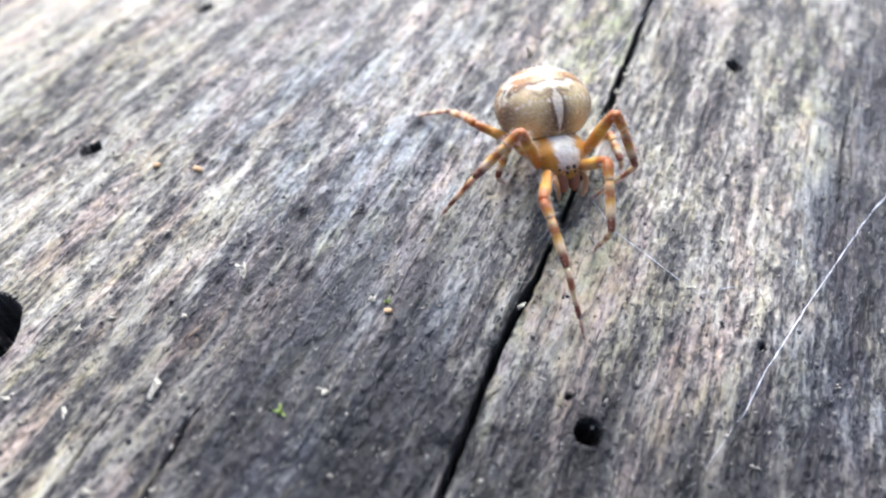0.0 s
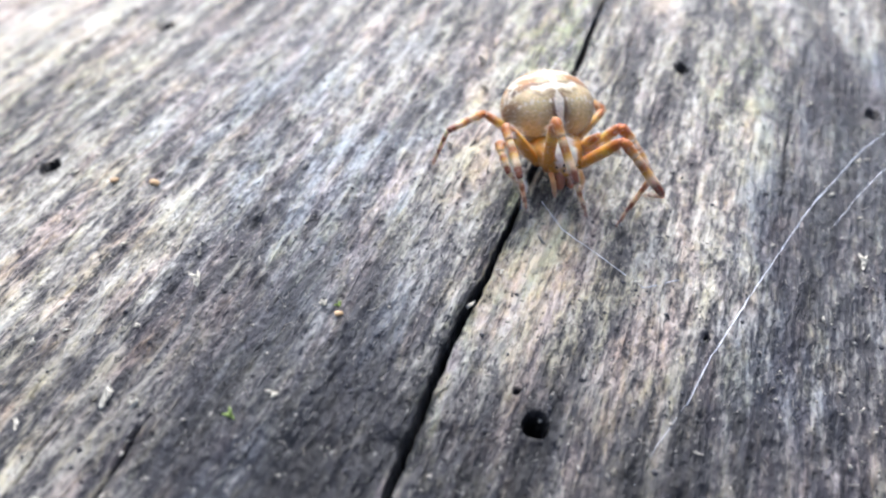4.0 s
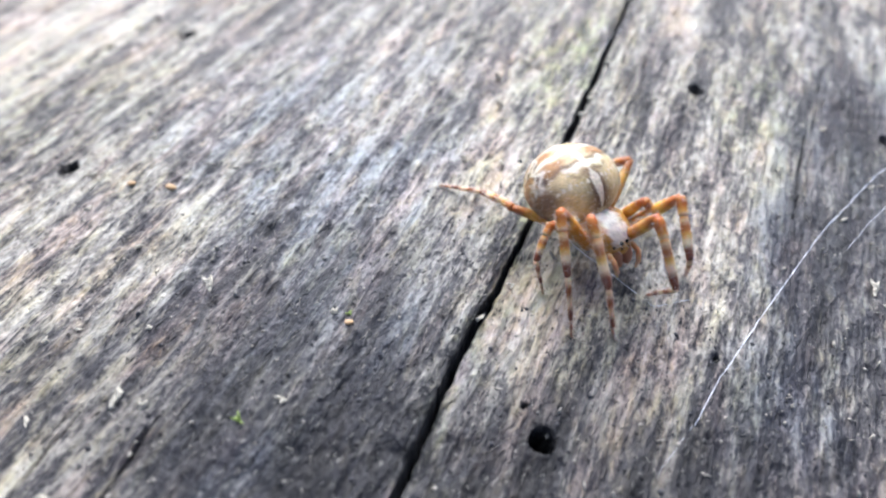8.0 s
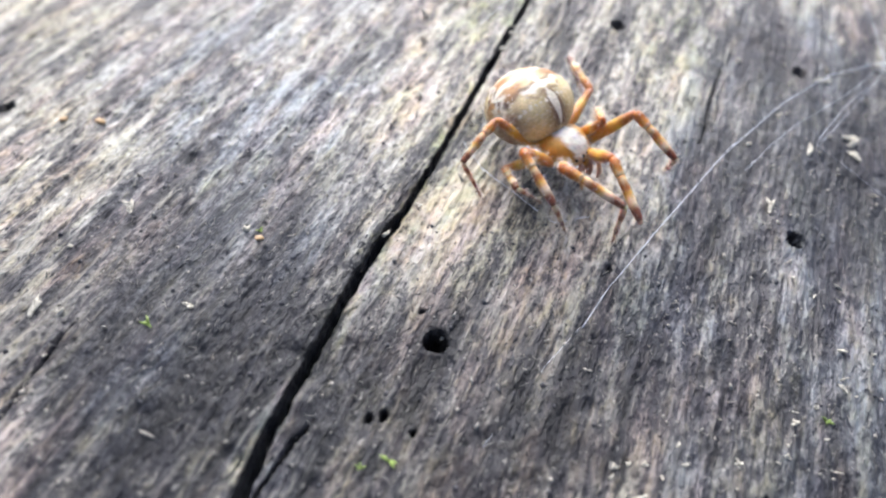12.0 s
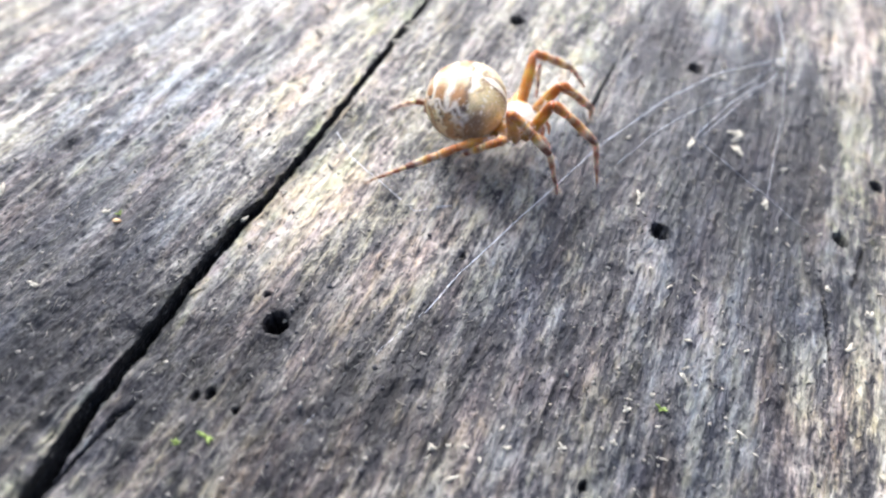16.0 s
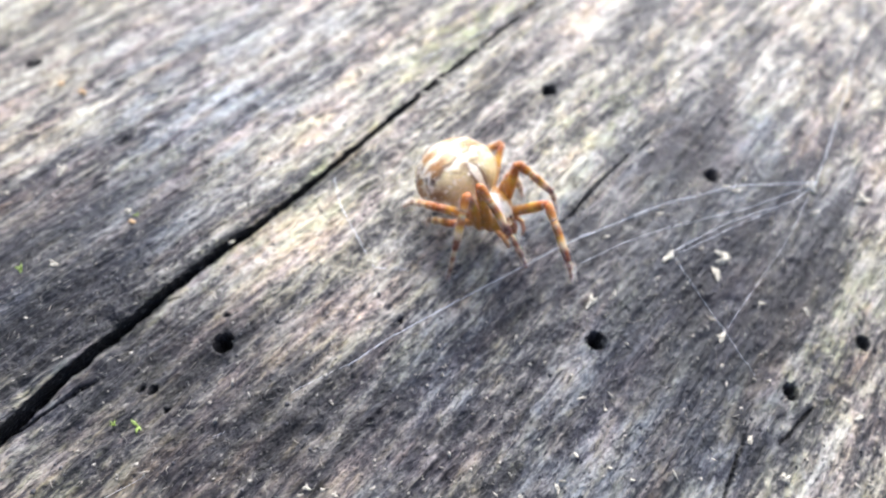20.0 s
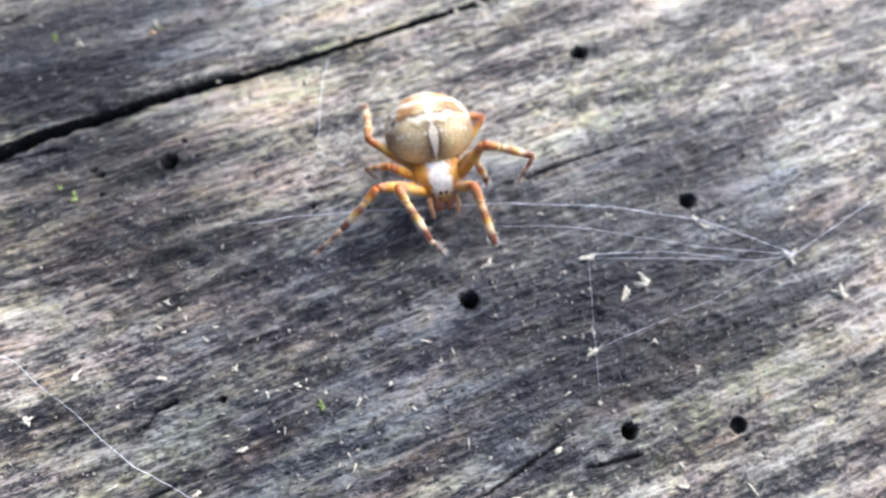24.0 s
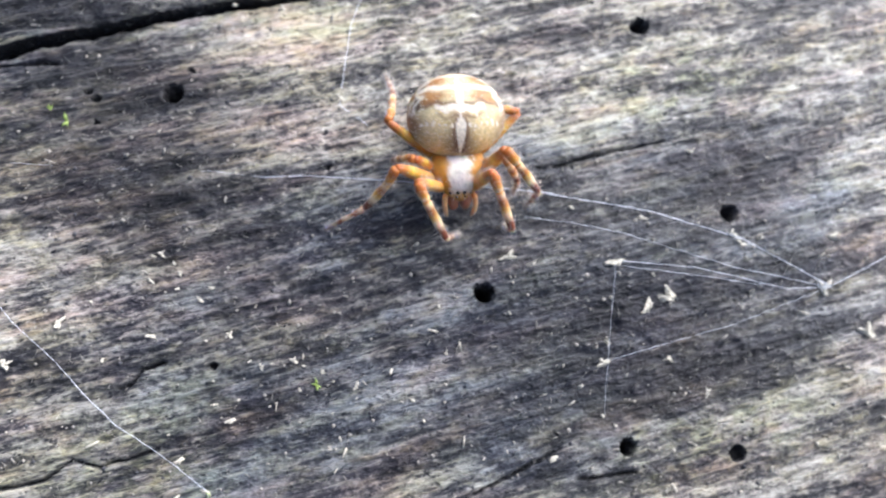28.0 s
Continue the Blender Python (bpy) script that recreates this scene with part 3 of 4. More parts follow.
    edge = max(0.8 * bell(turn, 73 + 9 * a + 1.6 * math.sin(a * 17), 2.6) * s(0.5, 0.42, a), bell(turn, 89 + 8 * a + 1.6 * math.sin(a * 17), 3.0) * s(0.82, 0.7, a), bell(a, spindle + 0.035, 0.022) * s(8, 14, turn) * s(76, 70, turn))
    c = lay(c, dark * 1.6, 0.8 * edge)
    c = lay(c, white, max(s(-0.012, 0.012, spindle - a), s(-0.02, 0.02, tail - a), bar))
    dots = noise.noise(Vector((u * 21, v * 21, w * 21 + 4)))
    if 18 < turn < 80 or (40 < round_ and turn < 104):
        c = lay(c, white, s(0.44, 0.54, dots) * 0.7)
        for k in range(6):  # a row of white dots before the bar
            c = lay(c, white * 1.08, 2.6 - 2.4 * math.hypot((turn - 61 - 2.2 * k) / 2.9, (a - 0.17 - 0.115 * k) / 0.033))
    c = c * (0.9 + 0.28 * noise.noise(Vector((u * 22, v * 22, w * 22))))
    return np.clip(c, 0, 1)


def oval(rx, ry, rz, segs, rings, shape, color):
    """A closed round body along x; shape(d) bends the unit direction's radius, color(d) paints it."""
    verts, faces, cols = [], [], []
    for i in range(rings + 1):
        th = math.pi * i / rings
        for k in range(segs):
            ph = 2 * math.pi * k / segs
            d = np.array([math.cos(th), math.sin(th) * math.cos(ph), math.sin(th) * math.sin(ph)])
            verts.append(shape(d) * np.array([rx, ry, rz]))
            cols.append(color(d))
    for i in range(rings):
        for k in range(segs):
            j = (k + 1) % segs
            faces.append((i * segs + k, i * segs + j, (i + 1) * segs + j, (i + 1) * segs + k))
    return verts, faces, cols


def hairs(points, normals, length, radius, rng, droop=0.4):
    """Thin bristles as three-sided spikes."""
    verts, faces = [], []
    for p, n in zip(points, normals):
        d = n + rng.normal(0, droop, 3)
        d /= np.linalg.norm(d)
        u = np.cross(d, (0.3, 0.5, 0.8))
        u /= np.linalg.norm(u)
        w = np.cross(d, u)
        b0 = len(verts)
        for k in range(3):
            a = 2.094 * k
            verts.append(p + radius * (math.cos(a) * u + math.sin(a) * w))
        verts.append(p + d * length * rng.uniform(0.6, 1.2))
        faces += [(b0, b0 + 1, b0 + 3), (b0 + 1, b0 + 2, b0 + 3), (b0 + 2, b0, b0 + 3)]
    return verts, faces


def leg_segment(name, length, r0, r1, stops, seed, swell=0.15):
    """One joint of a leg along +x, ringed with colour and set with bristles."""
    n = 14
    xs = np.linspace(0, length, n)
    share = xs / length
    rad = (r0 + (r1 - r0) * share) * (1 + swell * np.sin(share * math.pi))
    rad *= 0.82
    rad *= 1 + 0.05 * np.sin(share * 9 + seed)
    rad[0] *= 0.85
    rad[-1] *= 0.85
    verts, faces, at = ring_tube([(v, 0, 0) for v in xs], rad, 9)
    px = [p for p, _ in stops]
    pc = np.array([c for _, c in stops])
    cols = [[np.interp(a, px, pc[:, k]) for k in range(3)] for a in at]
    rng = np.random.default_rng(seed)
    m = int(50 + 280 * length)
    ps, ns = [], []
    for _ in range(m):
        a, f = rng.uniform(0, 6.283), rng.uniform(0.08, 0.98)
        d = np.array([0.25, math.cos(a), math.sin(a)])
        ps.append(np.array([f * length, 0, 0]) + np.array([0, d[1], d[2]]) * np.interp(f, share, rad) * 0.9)
        ns.append(d)
    hv, hf = hairs(ps, ns, 0.052, 0.0010, rng, 0.3)
    o = len(verts)
    return mesh_from(name, list(verts) + hv, faces + [tuple(i + o for i in f) for f in hf], MAT["leg"], True, cols + [(0.78, 0.68, 0.54)] * len(hv))


def build_spider():
    spider = new("spider")
    spider.empty_display_size = 0.003
    tagged(spider, "orange-legged garden spider with a pale cross on its round tan abdomen", "spider")
    # abdomen
    def belly(d):
        u = d[0]
        return d * np.array([1, 1 + 0.10 * max(0, u) * (1 - u), 1])
    v, f, c = oval(0.295, 0.34, 0.24, 128, 84, belly, abdomen_color)
    abdomen = part("abdomen", mesh_from("abdomen", v, f, MAT["skin"], True, c), spider, "round tan abdomen with white cross and scalloped rust folium", at_cm(-0.35, 0, 0.12))
    rng = np.random.default_rng(3)
    dirs = [d for d in rng.normal(0, 1, (950, 3)) if d[2] > -0.5 * np.linalg.norm(d)]
    dirs = [d / np.linalg.norm(d) for d in dirs]
    hv, hf = hairs([belly(d) * (0.295, 0.34, 0.24) * 0.985 for d in dirs], dirs, 0.05, 0.0007, rng, 0.3)
    tagged(part("bristles", mesh_from("bristles", hv, hf, MAT["bristle"]), abdomen, "fine pale bristles"), kind="stuff")
    v, f = lump((0.05, 0.045, 0.04), 8, 0.15)
    part("spinneret", mesh_from("spinneret", v, f, MAT["skin"], True, [BROWN] * len(v)), abdomen, "brown spinneret", at_cm(-0.26, 0, -0.12, 0, 25, 0))
    # head and chest in one shield
    def shield(d):
        u, w2, z = d
        narrow = 1 - 0.38 * max(0.0, u) ** 1.2
        dome = 1 + 0.25 * math.exp(-((u - 0.35) / 0.4) ** 2) if z > 0 else 0.8
        return np.array([u, w2 * narrow, z * dome])
    def shield_color(d):
        u, w2, z = d
        n = noise.noise(Vector((u * 5, w2 * 16, z * 6)))
        orange = np.array(ORANGE) * (0.9 + 0.3 * n)
        white = np.array((0.88, 0.83, 0.76)) * (0.9 + 0.4 * n)
        k = min(1, max(0, (0.46 + 0.06 * max(0, -u) + 0.16 * max(0, u) + 0.22 * n - abs(w2)) / 0.16)) * min(1, max(0, (z - 0.05) / 0.25)) * min(1, max(0, (u + 0.55) / 0.3)) * min(1, max(0, (0.9 - u) / 0.2))
        return np.clip(orange * (1 - k) + white * k, 0, 1)
    v, f, c = oval(0.225, 0.2, 0.11, 48, 32, shield, shield_color)
    carapace = part("carapace", mesh_from("carapace", v, f, MAT["skin"], True, c), spider, "orange carapace with a white downy head stripe", at_cm(0.0, 0, 0.0, 0, 4, 0))
    hv, hf = [], []
    pts, nrm = [], []
    for _ in range(160):
        a, b2 = rng.uniform(-0.6, 0.95), rng.uniform(-0.5, 0.5)
        zz = math.sqrt(max(0.05, 1 - a * a - b2 * b2))
        d = shield(np.array([a, b2, zz]))
        pts.append(d * (0.225, 0.2, 0.11) * 0.98)
        nrm.append(np.array([0.9, b2 * 0.5, 0.6]))
    hv, hf = hairs(pts, nrm, 0.05, 0.0018, rng, 0.2)
    tagged(part("down", mesh_from("down", hv, hf, MAT["bristle"]), carapace, "white down on the head"), kind="stuff")
    ev, ef = lump((0.014, 0.014, 0.014), 1, 0.0, 10, 8)
    eye = mesh_from("eye", ev, ef, MAT["eye"])
    for ex, ey, ez in ((0.185, 0.022, 0.062), (0.185, -0.022, 0.062), (0.2, 0.026, 0.03), (0.2, -0.026, 0.03), (0.172, 0.068, 0.035), (0.172, -0.068, 0.035)):
        part("eye", eye, carapace, "", at_cm(ex, ey, ez))
    for s in (1, -1):
        v, f = lump((0.085, 0.042, 0.042), 20 + s, 0.08)
        part("chelicera", mesh_from("chelicera", v, f, MAT["leg"], True, [(0.40, 0.17, 0.09)] * len(v)), spider, "brown fang base", at_cm(0.205, s * 0.042, -0.06, 0, 62, s * -6))
        path = [(0, 0, 0), (0.05, s * 0.025, 0.035), (0.11, s * 0.025, 0.02), (0.145, s * 0.012, -0.04), (0.15, s * 0.0, -0.09)]
        v, f, at = ring_tube(path, [0.018, 0.02, 0.018, 0.017, 0.008], 9)
        cols = [np.array(ORANGE) * (1 - a) + np.array((0.58, 0.42, 0.3)) * a for a in at]
        part("pedipalp", mesh_from("pedipalp", v, f, MAT["leg"], True, cols), spider, "pale hairy feeler", at_cm(0.14, s * 0.075, -0.06, 0, 0, s * 4))
    v, f, c = oval(0.16, 0.12, 0.05, 24, 12, lambda d: d, lambda d: np.array(DEEP))
    part("sternum", mesh_from("sternum", v, f, MAT["skin"], True, c), spider, "", at_cm(0, 0, -0.07))
    # legs, each a femur that carries its further joints
    legs = {}
    for n in (1, 2, 3, 4):
        lf, lp, lt, lm, la = SIZES[n]
        k = 1.0 if n < 3 else 0.88
        meshes = {
            "femur": leg_segment("femur", lf, 0.042 * k, 0.037 * k, [(0, DEEP), (0.15, ORANGE), (0.55, ORANGE), (0.68, AMBER), (0.85, DEEP), (1, (0.42, 0.14, 0.03))], n, 0.28),
            "patella": leg_segment("patella", lp, 0.038 * k, 0.036 * k, [(0, DEEP), (0.4, DEEP), (0.75, ORANGE), (1, CREAM)], n + 10),
            "tibia": leg_segment("tibia", lt, 0.035 * k, 0.029 * k, [(0, ORANGE), (0.10, CREAM), (0.20, (0.36, 0.14, 0.04)), (0.32, (0.44, 0.18, 0.04)), (0.42, AMBER), (0.52, CREAM), (0.64, CREAM), (0.74, BROWN), (1, BROWN)], n + 20),
            "metatarsus": leg_segment("metatarsus", lm, 0.025 * k, 0.017 * k, [(0, CREAM), (0.14, CREAM), (0.24, (0.34, 0.12, 0.04)), (0.40, (0.38, 0.15, 0.05)), (0.48, CREAM), (0.66, CREAM), (0.74, BROWN), (1, BROWN)], n + 30, 0.05),
            "tarsus": leg_segment("tarsus", la, 0.016 * k, 0.007 * k, [(0, CREAM), (0.4, (0.32, 0.14, 0.07)), (1, (0.2, 0.08, 0.04))], n + 40, 0.0),
        }
        for side, s in (("L", 1), ("R", -1)):
            leg = part("leg", meshes["femur"], spider, "orange leg ringed with cream and brown")
            joints = [part(name, meshes[name], leg) for name in ("patella", "tibia", "metatarsus", "tarsus")]
            legs[side + str(n)] = (leg, joints, n, s)
    return spider, legs


SPIDER, LEGS = build_spider()


# ---------------------------------------------------------------- silk
def thread(points, radius=0.0028, seed=0):
    """A strand through points (x, y, height over the wood), sagging and knotted a little."""
    rng = np.random.default_rng(seed)
    radius *= 0.66
    path, rad = [], []
    pts = [np.array([x, y, float(surface(x, y)) + h]) for x, y, h in points]
    for a, b2 in zip(pts[:-1], pts[1:]):
        m = max(3, int(np.linalg.norm(b2 - a) / 0.06))
        for i in range(m):
            path.append(a + (b2 - a) * i / m + rng.normal(0, 0.0018, 3))
            rad.append(radius * rng.uniform(0.6, 1.3) * (1.7 if rng.random() < 0.06 else 1))
    path.append(pts[-1])
    rad.append(radius)
    v, f, _ = ring_tube(path, rad, 6)
    return tagged(new("silk_thread", mesh_from("silk_thread", v, f, MAT["silk"])), "thin white silk thread stretched over the wood", "spider silk", "silk threads")


thread([(3.26, 3.12, 0.10), (2.76, 2.57, 0.09), (2.38, 1.92, 0.09), (2.0, 1.07, 0.06), (1.75, 0.35, 0.03), (1.5, -0.4, 0.025), (1.41, -0.77, 0.008)], 0.0042, 1)
thread([(2.68, 1.58, 0.11), (2.87, 2.12, 0.12), (3.19, 2.78, 0.10), (3.26, 3.10, 0.10)], 0.0030, 3)
thread([(2.19, 1.01, 0.06), (2.35, 1.38, 0.10), (2.49, 1.66, 0.11), (2.92, 2.38, 0.11), (3.26, 3.10, 0.10)], 0.0024, 4)
thread([(2.68, 1.56, 0.11), (3.34, 1.31, 0.06), (3.69, 1.20, 0.02)], 0.0015, 5)
thread([(3.26, 3.10, 0.10), (3.16, 3.64, 0.10), (3.0, 4.5, 0.06), (2.62, 6.0, 0.02)], 0.0028, 6)
thread([(3.26, 3.12, 0.10), (3.33, 2.32, 0.07), (3.33, 1.36, 0.02)], 0.0016, 7)
thread([(1.47, -3.02, 0.03), (1.66, -2.84, 0.03), (1.84, -2.64, 0.03), (2.02, -2.55, 0.03), (2.36, -2.32, 0.03), (2.64, -2.17, 0.03), (2.86, -2.03, 0.03), (3.12, -1.79, 0.03), (3.43, -1.56, 0.02), (3.52, -1.56, 0.015), (3.58, -1.61, 0.01)], 0.0024, 8)
thread([(1.47, -3.02, 0.03), (1.41, -2.78, 0.012)], 0.0020, 13)
thread([(0.19, 0.30, 0.10), (0.39, 0.16, 0.05), (1.01, -0.08, 0.03), (1.22, 0.09, 0.012)], 0.0036, 9)
thread([(-0.13, 1.35, 0.30), (0.08, 2.91, 0.12), (0.2, 4.4, 0.02)], 0.0022, 10)
thread([(2.72, 1.6, 0.10), (2.98, 2.25, 0.12), (3.12, 2.6, 0.10)], 0.0022, 11)
thread([(1.40, -0.78, 0.01), (1.28, -1.1, 0.015), (1.21, -1.37, 0.012), (1.04, -1.94, 0.012), (0.89, -2.42, 0.01)], 0.0013, 12)


# ---------------------------------------------------------------- crumbs on the wood
def on_wood(x, y, lift=0.0):
    return float(surface(x, y) + relief(np.array([x]), np.array([y]))[0]) + lift


CHIP_MESHES = []
for i in range(8):
    cv, cf = lump((0.036, 0.014, 0.012), 60 + i, 0.55, 8, 6)
    for k in range(i % 3):  # some are frayed in two or three
        ev, ef = lump((0.026, 0.009, 0.008), 160 + 10 * i + k, 0.5, 7, 5)
        ang = 0.7 + 1.1 * k + 0.3 * i
        o = len(cv)
        cv += [(p[0] * math.cos(ang) - p[1] * math.sin(ang) + 0.022 * math.cos(ang), p[0] * math.sin(ang) + p[1] * math.cos(ang) + 0.022 * math.sin(ang), p[2] + 0.008) for p in ev]
        cf += [tuple(q + o for q in f) for f in ef]
    CHIP_MESHES.append(mesh_from("splinter", cv, cf, MAT["chip"], False))
AMBER_MESH = mesh_from("flake", *lump((0.04, 0.03, 0.02), 90, 0.25, 8, 6), MAT["amber"])


def splinter(x, y, size, turn, i, tilt=0.0):
    ob = new("splinter", CHIP_MESHES[i % 8])
    ob.matrix_basis = at_cm(x, y, on_wood(x, y, 0.006 * size), 0, tilt, turn) @ Matrix.Diagonal((1.05 * size, 1.05 * size, 1.05 * size, 1))
    return tagged(ob, "tiny whitish splinter lying on the grey wood", "splinter", "splinters on the log")


# x, y, size, turn
BITS = [(-2.39, -1.02, 1.1, 10), (-1.69, -1.12, 1.3, 120), (-0.82, -1.02, 0.8, 20), (-1.67, -2.01, 1.5, 100), (-0.78, -1.67, 1.1, 95), (-1.48, -1.99, 0.9, 60),
        (-2.06, -2.31, 0.9, 140), (-2.45, -2.37, 1.0, 40), (-2.28, -1.71, 0.8, 20), (-1.82, -1.55, 0.8, 100), (-2.39, -1.86, 0.8, 30), (-3.23, -0.58, 1.1, 80),
        (0.11, -0.31, 0.8, 90), (1.13, 1.02, 0.8, 20), (-0.75, 1.8, 1.7, 30), (-0.5, 2.14, 1.7, 70), (-1.62, -2.6, 0.9, 15), (-3.06, -0.81, 0.8, 45)]
BITS2 = [(-3.49, 0.39, 1.2, 30), (-3.28, 0.19, 1.2, 60), (1.88, -1.47, 0.6, 60), (1.97, -1.44, 0.5, 10), (2.18, -1.34, 0.7, 40), (2.12, -1.25, 0.5, 80),
         (0.15, 0.59, 1.0, 50), (0.17, 0.69, 1.0, 20), (0.07, 1.55, 1.0, 0), (0.07, 1.81, 1.2, 70), (0.09, 1.9, 1.0, 90), (0.09, 2.35, 1.0, 10), (3.01, 1.87, 1.6, 60),
         (3.04, 1.73, 1.5, 140), (3.87, 0.77, 1.1, 110), (2.44, 0.83, 1.3, 80), (-0.62, 0.63, 1.1, 30), (-1.11, 1.26, 1.0, 45), (0.98, -0.05, 0.7, 90), (1.81, -1.53, 0.6, 30)]
# those on the threads stand in for silk knots
BITS3 = [(2.98, 1.92, 1.4, 20), (3.15, 2.55, 1.0, 10), (3.43, 1.8, 0.9, 0), (3.75, 2.01, 0.8, 130), (2.88, -0.65, 0.55, 0), (2.95, -0.82, 0.5, 20), (2.98, 0.22, 0.6, 70),
         (2.69, 2.54, 1.1, 30), (3.43, -1.57, 0.9, 60), (3.19, -1.68, 0.9, 120), (1.8, -1.59, 0.55, 60), (2.07, -1.47, 0.55, 90), (2.42, -2.05, 0.6, 40),
         (2.67, 1.58, 1.6, 80), (3.26, 3.12, 1.8, 20), (3.34, 1.31, 1.1, 90), (3.69, 1.20, 0.9, 70), (0.01, -0.66, 0.9, 40), (2.40, 1.9, 1.0, 60), (2.78, 2.58, 0.9, 20)]
# the first three stand in for yellowish lumps
BITS4 = [(2.29, -2.65, 1.2, 30), (2.34, -1.70, 1.1, 80), (2.11, -2.27, 1.3, 10), (2.76, -0.81, 0.7, 40), (3.03, -1.31, 0.9, 100), (3.03, -0.44, 0.8, 150), (3.20, 1.37, 1.0, 60),
         (4.06, 0.34, 1.0, 20), (4.20, 0.71, 1.1, 0), (4.44, 1.53, 1.2, 70), (3.66, 3.34, 1.6, 40), (-0.59, 1.39, 1.5, 40), (-3.21, 0.08, 1.3, 30), (-3.34, -0.48, 1.0, 75),
         (-0.35, 0.72, 1.2, 120), (2.90, 3.34, 1.2, 50), (2.77, 2.74, 1.0, 20), (2.53, 0.97, 1.1, 90), (2.47, -1.20, 0.7, 30), (2.74, -1.04, 0.6, 0)]
for i, (x, y, size, turn) in enumerate(BITS + BITS2 + BITS3 + BITS4):
    splinter(x, y, size, turn, i, (-35, 0, 20, -10, 50)[i % 5])
# a speck caught in the mouth of a bore
speck = splinter(0.64, -1.175, 0.4, 70, 2)
speck.location.z -= 0.07 * CM
for x, y, size, turn in [(-2.58, -0.43, 1.0, 20), (-2.93, -0.48, 0.8, 70), (-0.70, -1.06, 0.7, 40)]:
    ob = new("flake", AMBER_MESH)
    ob.matrix_basis = at_cm(x, y, on_wood(x, y, 0.008), 0, 15, turn) @ Matrix.Diagonal((size, size, size, 1))
    tagged(ob, "small amber bark flake lying on the wood", "flake", "flakes on the log")


def moss_shoot(x, y, size, seed):
    shoot = new("moss_shoot")
    shoot.empty_display_size = 0.001
    shoot.matrix_basis = at_cm(x, y, on_wood(x, y, 0.0), 0, 0, seed * 50)
    tagged(shoot, "tiny bright green moss shoot on the wood", "moss", "moss shoots")
    rng = np.random.default_rng(seed)
    for i in range(4):
        a = rng.uniform(0, 6.28)
        d = np.array([math.cos(a), math.sin(a), rng.uniform(0.3, 1.0)]) * rng.uniform(0.022, 0.045) * size
        v, f, _ = ring_tube([(0, 0, 0), d * 0.5 + (0, 0, 0.008), d], [0.004 * size, 0.0065 * size, 0.0015], 5)
        part("leaflet", mesh_from("leaflet", v, f, MAT["moss"]), shoot)
    return shoot


for i, (x, y, size) in enumerate([(-0.74, -1.0, 0.9), (-0.93, -1.87, 1.3), (0.67, -2.0, 1.5), (0.55, -2.1, 0.8), (2.95, -0.7, 1.4), (3.46, -1.56, 0.8)]):
    moss_shoot(x, y, size, i + 1)


def scatter(name, count, material, label, category, maker, seed, box=(-4.5, 5.0, -3.2, 4.8)):
    """Countless bits over the log, joined."""
    rng = np.random.default_rng(seed)
    verts, faces = [], []
    xs, ys = rng.uniform(box[0], box[1], count), rng.uniform(box[2], box[3], count)
    zs = surface(xs, ys) + relief(xs, ys)
    crack_x, crack_y = np.array(CRACKS[0][2]).T
    for x, y, z in zip(xs, ys, zs):
        v, f = maker(rng)
        if abs(x - np.interp(y, crack_y, crack_x)) < 0.06 or any(math.hypot((x - h[0]) / h[2], (y - h[1]) / h[3]) < 1.25 for h in HOLES):
            continue
        o = len(verts)
        verts += [(p[0] + x, p[1] + y, p[2] + z) for p in v]
        faces += [tuple(i + o for i in q) for q in f]
    return tagged(new(name, mesh_from(name, verts, faces, material)), label, category, kind="stuff")


def lint(rng):
    a = rng.normal(1.57, 0.7)
    length = rng.uniform(0.02, 0.07)
    d = np.array([math.cos(a), math.sin(a), rng.uniform(0.0, 0.6)]) * length
    bend = rng.normal(0, 0.010, 3)
    r = rng.uniform(0.0012, 0.003)
    v, f, _ = ring_tube([(0, 0, 0.002), d * 0.5 + bend + (0, 0, 0.006), d], [r, r, r * 0.5], 3)
    return v, f


def crumb(rng):
    r = 0.003 + 0.018 * rng.random() ** 5
    d = rng.uniform(0.6, 1.3, (6, 3)) * r
    v = [(d[0][0], 0, 0), (-d[1][0], 0, 0), (0, d[2][1], 0), (0, -d[3][1], 0), (0, 0, d[4][2]), (0, 0, -d[5][2])]
    return v, [(0, 2, 4), (2, 1, 4), (1, 3, 4), (3, 0, 4), (2, 0, 5), (1, 2, 5), (3, 1, 5), (0, 3, 5)]


def stub(rng):
    """A torn fibre end that stands out of the wood."""
    h, r = rng.uniform(0.008, 0.04), 0.004 + 0.007 * rng.random() ** 2
    lean = rng.normal(0, 0.9, 2) * h
    v, f, _ = ring_tube([(0, 0, -0.006), (lean[0] * 0.5, lean[1] * 0.5, h * 0.5), (lean[0], lean[1], h)], [r, r * rng.uniform(0.8, 1.3), r * 0.6], 5)
    return v, f


scatter("fibre_stubs", 190, MAT["chip"], "short pale torn fibre ends standing out of the wood", "wood fibres", stub, 34, (1.9, 4.7, -2.8, 3.6))
scatter("fibre_stubs", 330, MAT["lint"], "short dull torn fibre ends standing out of the wood", "wood fibres", stub, 35)
scatter("wood_lint", 3400, MAT["lint"], "loose pale wood fibres bristling from the weathered surface", "wood fibres", lint, 31)
scatter("crumbs", 3600, MAT["lint"], "fine pale crumbs scattered over the wood", "crumbs", crumb, 32)
scatter("grit", 3600, MAT["grit"], "fine dark grit scattered over the wood", "grit", crumb, 33)


